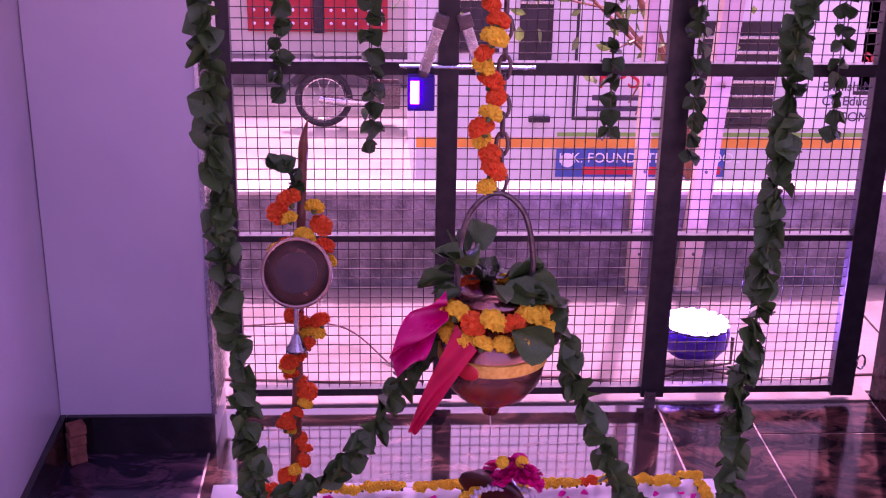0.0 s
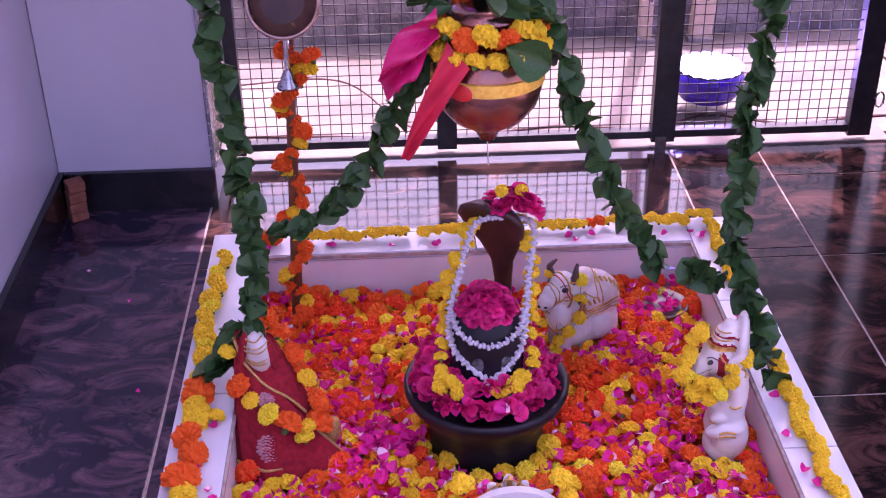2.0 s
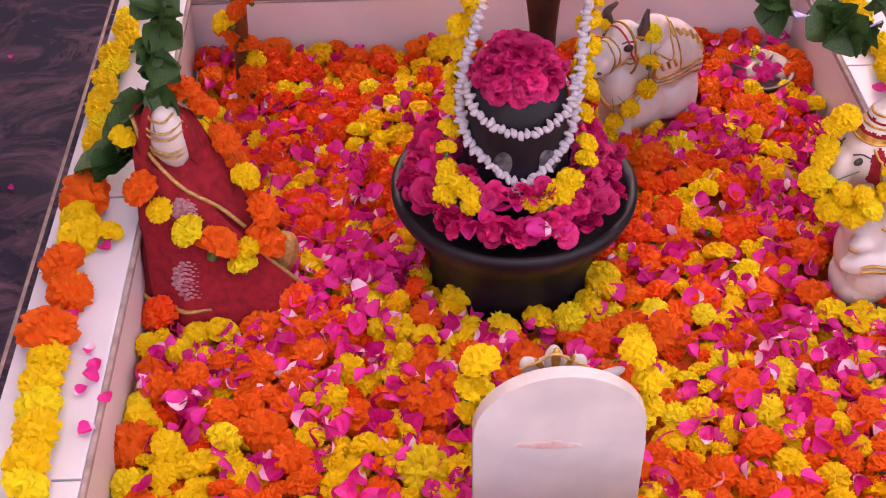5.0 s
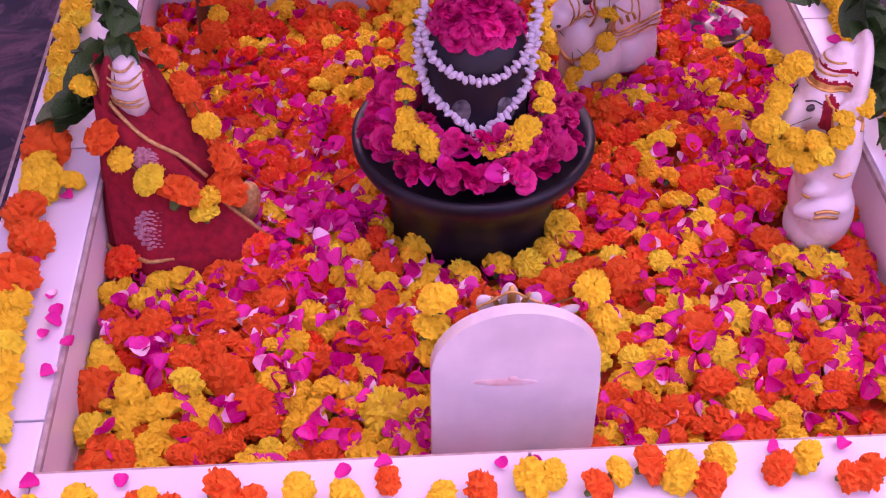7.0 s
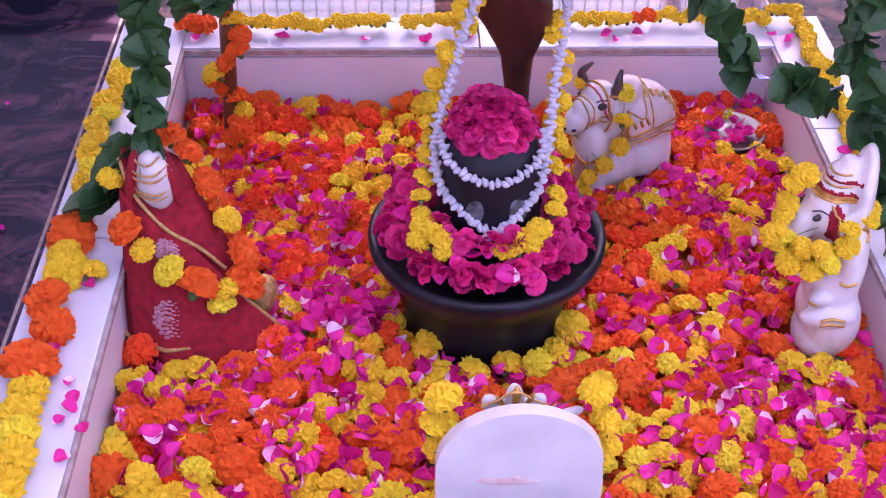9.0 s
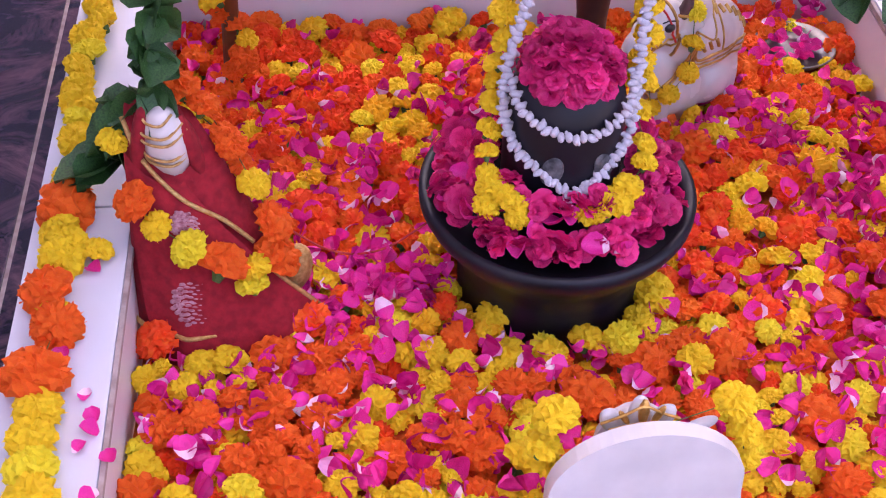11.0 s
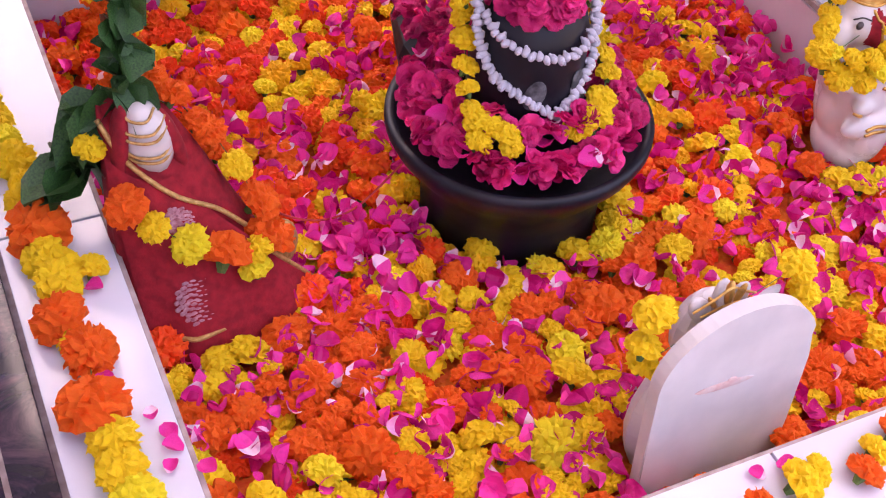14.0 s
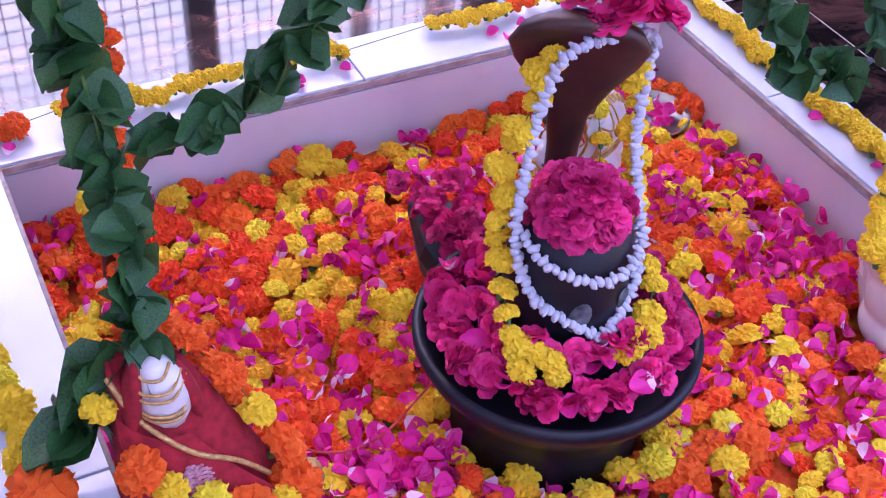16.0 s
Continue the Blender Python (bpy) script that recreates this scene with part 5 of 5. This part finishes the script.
part("stem", tube([(0, 0, 0.04), (0.002, 0, 0.12)], 0.006, 8), M_STEEL, bell)
part("clapper", lathe([(0.004, -0.008), (0.007, -0.003), (0.003, 0.004)], 10), M_STEEL, bell)


def on_pole(z):
    return P0.lerp(P1, (z - P0.z) / (P1.z - P0.z))


rows = []
r2 = random.Random(8)
for k in range(34):
    z = -0.06 + k * 0.019
    p = on_pole(z)
    if z < 0.56:
        rows.append((p.x + 0.022 * math.sin(k * 0.9), p.y - 0.016 - 0.016 * math.cos(k * 0.9), z, 0.0185 * r2.uniform(0.8, 1.2), "ooyo"[k % 4]))
p = on_pole(0.74)
rows += [(p.x + dx, p.y - 0.045 + dy, 0.74 + dz, s, c) for dx, dy, dz, s, c in ((-0.02, 0, 0.07, 0.026, "o"), (-0.042, 0, 0.04, 0.024, "o"), (-0.02, -0.01, 0.035, 0.018, "y"), (0.03, 0, 0.055, 0.020, "y"), (0.042, 0, 0.015, 0.024, "o"), (0.01, -0.02, 0.0, 0.022, "y"), (-0.02, -0.01, -0.025, 0.024, "o"), (0.045, 0, -0.03, 0.024, "o"), (0.02, -0.02, -0.03, 0.022, "o"), (-0.045, 0, -0.04, 0.020, "y"), (-0.055, 0.01, -0.06, 0.020, "o"), (0.055, 0.0, -0.06, 0.018, "y"), (0.0, -0.02, -0.05, 0.018, "y"), (0.04, 0, -0.065, 0.022, "o"), (0.035, 0.02, -0.20, 0.022, "o"), (0.03, 0.02, -0.225, 0.018, "y"))]
flower_line("marigold_garland", "orange and yellow garland wound round the pole", rows)

# ---- hanging pot ----
PX, PY = 0.482, 0.52
pot = thing("hanging_pot", "round copper water pot hung on a chain", "pot", pose(PX, PY, 0))
part("body", lathe([(0.004, 0.527), (0.014, 0.532), (0.018, 0.545), (0.032, 0.556), (0.062, 0.574), (0.084, 0.602), (0.094, 0.640), (0.090, 0.676), (0.074, 0.706), (0.052, 0.724), (0.046, 0.735), (0.062, 0.752), (0.066, 0.758)], 56), M_COPPER, pot, smooth=True)
part("band", lathe([(0.0935, 0.6445), (0.0965, 0.646), (0.0955, 0.667), (0.0925, 0.668)], 56), M_BRASS, pot, "yellow woven band")
spot_bm = bmesh.new()
blob(spot_bm, (0, 0, 0), (0.022, 0.005, 0.015))
part("painted_mark", spot_bm, M_REDSIGN, pot, "painted red mark", at=pose(-0.050, -0.081, 0.652, 0, 0, -32))
part("handle", tube(curve([(-0.062, 0, 0.752), (-0.064, 0, 0.83), (-0.045, 0, 0.91), (0, 0, 0.945), (0.045, 0, 0.91), (0.064, 0, 0.83), (0.062, 0, 0.752)], 30), 0.005, 8), M_CHAIN, pot, "dark iron handle")
part("drip", tube([(0, 0, 0.528), (0.002, 0, 0.48)], 0.0012, 5), M_BEAD, pot)
chain = thing("hanging_chain", "dark iron chain with an S hook", "chain", pose(PX, PY, 0.945))
bm = tube([(0.010 * math.cos(a * math.tau / 12), 0, 0.020 * math.sin(a * math.tau / 12)) for a in range(12)], 0.0035, 6, closed=True)
link = mesh("link", bm, M_CHAIN, True)
for k in range(52):
    ob = new("link", link)
    ob.parent = chain
    ob.matrix_basis = pose(0.004, 0, 0.02 + 0.032 * k, 0, 0, 90 * (k % 2))
hook = thing("ceiling_hook", "iron hook fixed in the ceiling", "hook", pose(PX, PY, 2.6))
part("plate", lathe([(0.02, -0.006), (0.02, 0.0)], 16), M_CHAIN, hook)
part("eye", tube([(0.012 * math.cos(a * math.tau / 12), 0, -0.018 + 0.014 * math.sin(a * math.tau / 12)) for a in range(12)], 0.003, 6, closed=True), M_CHAIN, hook)
flower_line("marigold_garland", "orange and yellow garland wound down the chain", [(PX - 0.022 + 0.012 * math.sin(k * 1.3), PY - 0.02 - 0.012 * math.cos(k * 1.3), 0.965 + 0.0245 * k, (0.017, 0.023, 0.020)[k % 3], "yooyo"[k % 5]) for k in range(18)])
rows = [(PX + 0.080 * math.cos(a), PY + 0.080 * math.sin(a), 0.736 + 0.010 * (k % 2), 0.0235, "oyoyy"[k % 5]) for k, a in enumerate([i * math.tau / 15 for i in range(15)])]
rows += [(PX + 0.090 * math.cos(a), PY + 0.090 * math.sin(a), 0.706, 0.019, "y") for a in [i * math.tau / 17 for i in range(17)]]
flower_line("marigold_garland", "ring of marigolds round the pot's shoulder", rows)


def sheet(bm, left, right, n, m, wave):
    a, b = curve(left, n), curve(right, n)
    rows = [[bm.verts.new(p.lerp(q, k / m) + Vector((0, -wave * math.sin(k / m * 9 + i * 0.35), 0.3 * wave * math.cos(k / m * 7)))) for k in range(m + 1)] for i, (p, q) in enumerate(zip(a, b))]
    for u, v in zip(rows, rows[1:]):
        for k in range(m):
            bm.faces.new((u[k], u[k + 1], v[k + 1], v[k]))
    return bm


scarf = thing("satin_scarf", "crumpled red and pink satin scarf tied to the pot", "scarf", pose(PX, PY, 0))
part("tail", sheet(bmesh.new(), [(-0.070, -0.07, 0.735), (-0.105, -0.085, 0.66), (-0.130, -0.09, 0.60), (-0.150, -0.092, 0.545)], [(-0.036, -0.098, 0.700), (-0.070, -0.108, 0.65), (-0.100, -0.10, 0.60), (-0.134, -0.095, 0.540)], 22, 12, 0.004), M_SCARF, scarf, "dark red tail", smooth=True)
part("tail", sheet(bmesh.new(), [(-0.085, -0.03, 0.775), (-0.125, -0.05, 0.755), (-0.165, -0.05, 0.71), (-0.185, -0.05, 0.655)], [(-0.082, -0.055, 0.735), (-0.108, -0.075, 0.70), (-0.130, -0.07, 0.665), (-0.150, -0.055, 0.635)], 28, 18, 0.020), M_PINKSATIN, scarf, "shiny pink tail", smooth=True)


# ---- leaf garlands ----
def leaf_garland(name, label, pts, n, size, seed, spread=0.012):
    g = thing(name, label, "leaf garland")
    r = random.Random(seed)
    line = curve(pts, n)
    part("string", tube(line, 0.0018, 5), M_GREEN, g)
    for i, p in enumerate(line):
        d = (line[min(i + 1, n - 1)] - line[max(i - 1, 0)]).normalized()
        for k in range(3):
            a = r.uniform(0, math.tau)
            off = Vector((math.cos(a), math.sin(a) * 0.8, r.uniform(-0.3, 0.3)))
            off = (off - d * off.dot(d) * 0.7)
            ob = new("leaf", LEAVES[r.randrange(8)])
            ob.parent = g
            q = (off * 0.75 + d * 0.55 * r.choice((1, 1, -0.3))).to_track_quat("Y", "Z").to_matrix().to_4x4() @ Matrix.Rotation(r.uniform(-2, 2), 4, "Y")
            s = size * r.uniform(0.75, 1.2)
            ob.matrix_basis = Matrix.Translation(p + off * spread) @ q @ Matrix.Diagonal((s, s, s, 1))
    return g


LL = "garland of folded dark green leaves"
leaf_garland("leaf_garland", LL + " hung from the ceiling", [(-0.02, 0.60, 2.59), (-0.005, 0.60, 1.6), (0.0, 0.60, 1.25), (0.0, 0.60, 1.03), (0.006, 0.60, 0.90), (0.018, 0.60, 0.72), (0.034, 0.60, 0.52), (0.050, 0.592, 0.36), (0.053, 0.558, 0.26), (0.042, 0.525, 0.16)], 130, 0.047, 21, 0.011)
leaf_garland("leaf_garland", LL + " hung from the ceiling", [(1.0, 0.60, 2.59), (0.99, 0.60, 1.6), (0.987, 0.60, 1.25), (0.984, 0.60, 1.0), (0.976, 0.60, 0.75), (0.960, 0.60, 0.52), (0.956, 0.60, 0.35), (0.962, 0.60, 0.22)], 125, 0.047, 22, 0.011)
leaf_garland("leaf_garland", LL + " swagged from the pot", [(0.40, 0.50, 0.72), (0.375, 0.55, 0.665), (0.345, 0.58, 0.60), (0.314, 0.58, 0.537), (0.277, 0.58, 0.468), (0.229, 0.585, 0.395), (0.154, 0.60, 0.325), (0.10, 0.62, 0.300)], 24, 0.050, 23, 0.009)
leaf_garland("leaf_garland", LL + " swagged from the pot", [(0.575, 0.52, 0.735), (0.594, 0.57, 0.705), (0.614, 0.58, 0.646), (0.644, 0.58, 0.555), (0.686, 0.58, 0.461), (0.726, 0.58, 0.362), (0.815, 0.58, 0.223)], 22, 0.050, 24, 0.009)
leaf_garland("leaf_garland", "short bunch of green leaves tied to the string", [(0.885, 0.60, 0.20), (0.925, 0.60, 0.175)], 4, 0.055, 25)
leaf_garland("leaf_garland", "green leaves trailing to the basin edge", [(0.962, 0.60, 0.22), (0.985, 0.55, 0.16), (1.0, 0.50, 0.10), (1.02, 0.47, 0.04)], 9, 0.058, 26)
leaf_garland("leaf_garland", "broad green leaves lying at the basin edge", [(0.030, 0.535, 0.13), (0.0, 0.54, 0.09), (-0.028, 0.535, 0.05)], 5, 0.075, 27)
top = thing("leaf_bunch", "bunch of large green leaves in the pot's mouth", "leaves", pose(PX, PY, 0.757))
r3 = random.Random(4)
for k in range(46):
    a = r3.uniform(0, math.tau)
    lift = r3.uniform(-0.6, 0.3) + (0.7 if math.cos(a) < 0 and k % 2 else 0)
    v = Vector((math.cos(a) * 1.2, math.sin(a), lift))
    ob = new("leaf", LEAVES[k % 8])
    ob.parent = top
    q = v.to_track_quat("Y", "Z").to_matrix().to_4x4() @ Matrix.Rotation(r3.uniform(-0.9, 0.9), 4, "Y")
    s = r3.uniform(0.042, 0.068)
    ob.matrix_basis = Matrix.Translation((0.082 * math.cos(a) - (0.02 if k % 3 == 0 else 0), 0.066 * math.sin(a), 0.010 + 0.075 * max(0, lift) + r3.uniform(-0.008, 0.016))) @ q @ Matrix.Diagonal((s * 0.95, s, s, 1))
aimed("leaf", LEAVES[2], top, (0.055, -0.085, -0.045), 0.085, (0.2, -1, 0.2), r3)
for k, (x, z) in enumerate(((0.038, 0.812), (0.267, 0.678), (0.877, 0.71), (1.093, 0.65), (1.46, 0.712))):
    leaf_garland("leaf_garland", "short garland of leaves hung in the gateway", [(x, 1.63, 2.599), (x - 0.005, 1.635, 1.5), (x, 1.64, 1.1), (x + 0.004, 1.64, z + 0.02)], 42, 0.05, 30 + k)
leaf_garland("leaf_garland", "sprig of leaves tied at the pole's top", [(0.118, 0.915, 0.80), (0.108, 0.91, 0.86), (0.075, 0.905, 0.875)], 5, 0.04, 41, 0.008)

# ---- marigold strings on the coping ----
rows = []
rr = random.Random(3)
for k in range(14):
    y = 1.02 - k * 0.0355
    rows.append((-0.066 - 0.014 * math.sin((1.02 - y) * 6) + rr.uniform(-0.009, 0.009), y + rr.uniform(-0.005, 0.005), 0.018, 0.0208 * rr.uniform(0.78, 1.2), "yyly"[k % 4]))
rows += [(-0.069, 0.508, 0.022, 0.034, "o"), (-0.072, 0.472, 0.018, 0.024, "y"), (-0.062, 0.456, 0.018, 0.024, "y"), (-0.030, 0.444, 0.014, 0.018, "y"), (-0.066, 0.430, 0.018, 0.025, "y"), (-0.075, 0.382, 0.020, 0.029, "o"), (-0.066, 0.355, 0.014, 0.018, "y"), (-0.058, 0.333, 0.018, 0.027, "o"), (-0.069, 0.264, 0.022, 0.035, "o")]
rows += [(-0.063 + 0.0016 * k + rr.uniform(-0.006, 0.006), 0.226 - k * 0.0365 + rr.uniform(-0.004, 0.004), 0.018, 0.0240 * rr.uniform(0.85, 1.12), "yyl"[k % 3]) for k in range(8)]
flower_line("marigold_garland", "yellow and orange marigold string laid on the coping", rows)
rows = [(0.0 + 0.018 * k, 1.10, 0.016, 0.019, "o") for k in range(3)]
for a, b in ((0.095, 0.335), (0.38, 0.485), (0.64, 0.70), (0.722, 0.735), (0.755, 0.87), (0.90, 1.05)):
    n = max(1, round((b - a) / 0.019))
    rows += [(a + (b - a) * k / n, 1.103 + 0.03 * (a + (b - a) * k / n - 0.3) + rr.uniform(-0.006, 0.006), 0.013 + rr.uniform(0, 0.012), 0.0145 * rr.uniform(0.85, 1.15), "o" if 0.77 < a + (b - a) * k / n < 0.80 else "y") for k in range(n + 1)]
flower_line("marigold_garland", "string of small yellow marigolds along the far coping", rows)
flower_line("marigold_garland", "yellow marigold string along the coping by the wall", [(1.052 + 0.006 * math.sin(k), 1.10 - k * 0.0207, 0.014, 0.0165 * rr.uniform(0.85, 1.2), "y") for k in range(58)])
front = thing("marigold_garland", "orange and yellow marigolds with green cups on the coping", "garland")
for k, (x, c) in enumerate(zip((-0.018, 0.014, 0.064, 0.106, 0.121, 0.148, 0.185, 0.222, 0.269, 0.307, 0.354, 0.400, 0.449, 0.488, 0.519, 0.552, 0.583, 0.615, 0.640, 0.664, 0.692, 0.738, 0.771, 0.803, 0.835, 0.87, 0.91, 0.95, 0.99, 1.03), "oyyoyoooyyoyoyyoyoyoyoyooyyoyo")):
    me = (ORANGE if c == "o" else YELLOW)[k % 6]
    aimed("marigold", me, front, (x + rr.uniform(-0.008, 0.008), -0.049 + rr.uniform(-0.016, 0.014), 0.016), 0.0175 * rr.uniform(0.85, 1.3), (rr.choice((-1, 1)) * 0.8, rr.uniform(-0.5, 0.3), 0.55), rr)

petals = thing("loose_petals", "pink rose petals scattered on the white coping", "petals")
for k, (x, y) in enumerate(((-0.048, 0.413), (-0.066, 0.292), (-0.036, 0.241), (-0.027, 0.215), (-0.028, 0.196), (-0.035, 0.176), (-0.006, 0.163), (-0.019, 0.121), (-0.014, -0.028), (0.171, 1.005), (0.160, 1.012), (0.308, 0.998), (0.405, 0.991), (0.412, 1.0), (0.484, 1.005), (0.717, 1.01), (0.733, 0.993), (0.771, 1.014), (0.94, 1.006), (1.028, 1.001), (1.018, 0.99), (1.0, 1.01), (1.022, 0.445), (1.015, 0.331), (1.041, 0.351), (1.017, 0.233), (1.029, 0.199), (1.03, 0.60), (1.025, 0.72), (0.02, 1.0), (0.31, -0.02), (0.35, -0.015), (0.47, -0.02), (0.5, -0.022), (0.75, -0.018), (0.78, -0.025), (0.82, -0.015), (0.09, -0.02), (-0.05, 0.05))):
    place("petal", PETALS[k % 9], petals, (x + (0.014 if x < 0 and y < 0.9 else 0.0), y + (0.067 if y > 0.9 else 0.010 if x < 0 else 0.0), 0.004), rr.uniform(0.015, 0.021), rr, 14)
for k, (x, y) in enumerate(((-0.225, 0.672), (-0.30, 1.02), (-0.42, 1.16))):
    place("petal", PETALS[k], petals, (x, y, FLOOR + 0.003), 0.010, rr, 10)

plate = thing("steel_plate", "steel plate with pink petals on the flowers", "plate", pose(0.912, 0.925, -0.104))
part("dish", lathe([(0.01, 0.0), (0.048, 0.0), (0.056, 0.012), (0.060, 0.013), (0.058, 0.016), (0.050, 0.006), (0.01, 0.004)], 40), M_DULLSTEEL, plate, smooth=True)
heap = thing("petal_heap", "few dark pink petals on the steel plate", "petals", pose(0.912, 0.925, -0.096))
for k in range(18):
    place("petal", PETALS[(k * 3 + 1) % 9], heap, (rr.uniform(-0.033, 0.033), rr.uniform(-0.033, 0.033), 0.003), 0.019, rr, 30)
thread = thing("red_thread", "thin dark red thread trailing over the flowers", "thread")
part("cord", tube(curve([(0.155, 0.52, -0.02), (0.22, 0.505, -0.060), (0.28, 0.51, -0.068), (0.35, 0.53, -0.035)], 24), 0.0014, 5), M_THREAD, thread)

# ---- the flower bed's pieces ----
KEEP = ((CX, CY, 0.122), (0.912, 0.925, 0.052), (0.092, 0.458, 0.088), (0.932, 0.43, 0.048), (0.70, 0.81, 0.045))


def taken(x, y):
    return any((x - a) ** 2 + (y - b) ** 2 < r * r for a, b, r in KEEP) or (0.40 < x < 0.585 and 0.035 < y < 0.115)


rb = random.Random(77)
spots = []
tries = 0
while tries < 30000:
    tries += 1
    x, y = rb.uniform(0.014, 0.986), rb.uniform(0.014, D - 0.014)
    size = rb.uniform(0.0130, 0.0235) * (1.22 if rb.random() < 0.18 else 1.0)
    if taken(x, y) or any((x - a) ** 2 + (y - b) ** 2 < (0.70 * (size + s)) ** 2 for a, b, s, *_ in spots):
        continue
    lump = noise.noise(Vector((x * 7.0, y * 7.0, 5.1)))
    front_left = max(0.0, 0.45 - x) * max(0.0, 0.32 - y) * 3
    edge = 0.30 if y > 0.92 else 0.0
    yellow = 0.46 + 0.6 * lump + front_left - edge
    c = "y" if rb.random() < yellow else "o"
    if c == "o":
        size *= 1.16
    spots.append((x, y, size, c, rb.random()))
# deep pink and empty patches, filled by petals
spots = [s for s in spots if not (noise.noise(Vector((s[0] * 9, s[1] * 9, 9.7))) > 0.30 and s[4] < 0.6)]
spots.sort(key=lambda s: s[1])
near = [s for s in spots if s[1] < 0.42][:300]
near_keys = set(id(s) for s in near)


def joined(name, label, pieces):
    """Pieces (mesh, matrix) as one mesh."""
    verts, faces, mats, slots = [], [], [], []
    for me, m in pieces:
        base_i = len(verts)
        verts += [tuple(m @ v.co) for v in me.vertices]
        for mt in me.materials:
            if mt not in slots:
                slots.append(mt)
        order = [slots.index(mt) for mt in me.materials]
        for p in me.polygons:
            faces.append([base_i + i for i in p.vertices])
            mats.append(order[p.material_index])
    out = bpy.data.meshes.new(name)
    out.from_pydata(verts, [], faces)
    for mt in slots:
        out.materials.append(mt)
    out.polygons.foreach_set("material_index", mats)
    out.update()
    ob = part(name, out, None, bed)
    return tagged(ob, label, kind="stuff")


far = []
for s in spots:
    x, y, size, c, u = s
    kinds = ORANGE if c == "o" else (LEMON if u > 0.86 else YELLOW)
    me = kinds[int(u * 997) % len(kinds)]
    m = Matrix.LocRotScale((x, y, bed_z(x, y) + size * 0.35 + rb.uniform(-0.005, 0.010)), Euler((rb.gauss(0, 0.45), rb.gauss(0, 0.45), rb.uniform(0, 6.28))), (size, size, size * rb.uniform(0.8, 1.0)))
    if id(s) in near_keys:
        ob = new("marigold", me)
        ob.parent = bed
        ob.matrix_basis = m
    else:
        far.append((me, m))
under = []
for k in range(1200):
    x, y = rb.uniform(0.02, 0.98), rb.uniform(0.02, D - 0.02)
    if not taken(x, y):
        size = rb.uniform(0.014, 0.019)
        under.append(((ORANGE if rb.random() < 0.6 else YELLOW)[k % 6], Matrix.LocRotScale((x, y, bed_z(x, y) - 0.010), Euler((rb.gauss(0, 0.6), rb.gauss(0, 0.6), rb.uniform(0, 6.28))), (size, size, size))))
joined("marigold_spread", "mixed marigold heads", far + under)
loose = []
for k in range(4300):
    x, y = rb.uniform(0.01, 0.99), rb.uniform(0.01, D - 0.01)
    dense = noise.noise(Vector((x * 5, y * 5, 9.7))) + (0.15 if x > 0.3 and y < 0.6 else 0) - (0.35 if y > 0.94 else 0)
    if taken(x, y) or rb.random() > 0.50 + dense * 0.8:
        continue
    s = rb.uniform(0.017, 0.029)
    m = Matrix.LocRotScale((x, y, bed_z(x, y) + rb.uniform(0.006, 0.026)), Euler((rb.gauss(0, 1.25), rb.gauss(0, 1.25), rb.uniform(0, 6.28))), (s, s, s))
    loose.append((PETALS[k % 9], m))
for me, m in loose[:260]:
    ob = new("petal", me)
    ob.parent = bed
    ob.matrix_basis = m
joined("petal_spread", "scattered pink rose petals", loose[260:])
bud_heads = thing("fallen_roses", "faded pink roses lying on the marigolds", "roses")
for x, y in ((0.245, 0.455), (0.275, 0.435), (0.30, 0.47), (0.265, 0.485), (0.33, 0.44), (0.60, 0.30), (0.33, 0.66), (0.345, 0.62), (0.35, 0.70)):
    place("rose", ROSES[int(x * 100) % 4], bud_heads, (x, y, bed_z(x, y) + 0.022), 0.013, rb, 60)
for k in range(46):
    x, y = rb.gauss(0.285, 0.035), rb.gauss(0.465, 0.028)
    place("petal", PETALS[k % 9], bud_heads, (x, y, bed_z(x, y) + rb.uniform(0.018, 0.034)), rb.uniform(0.018, 0.027), rb, 70)
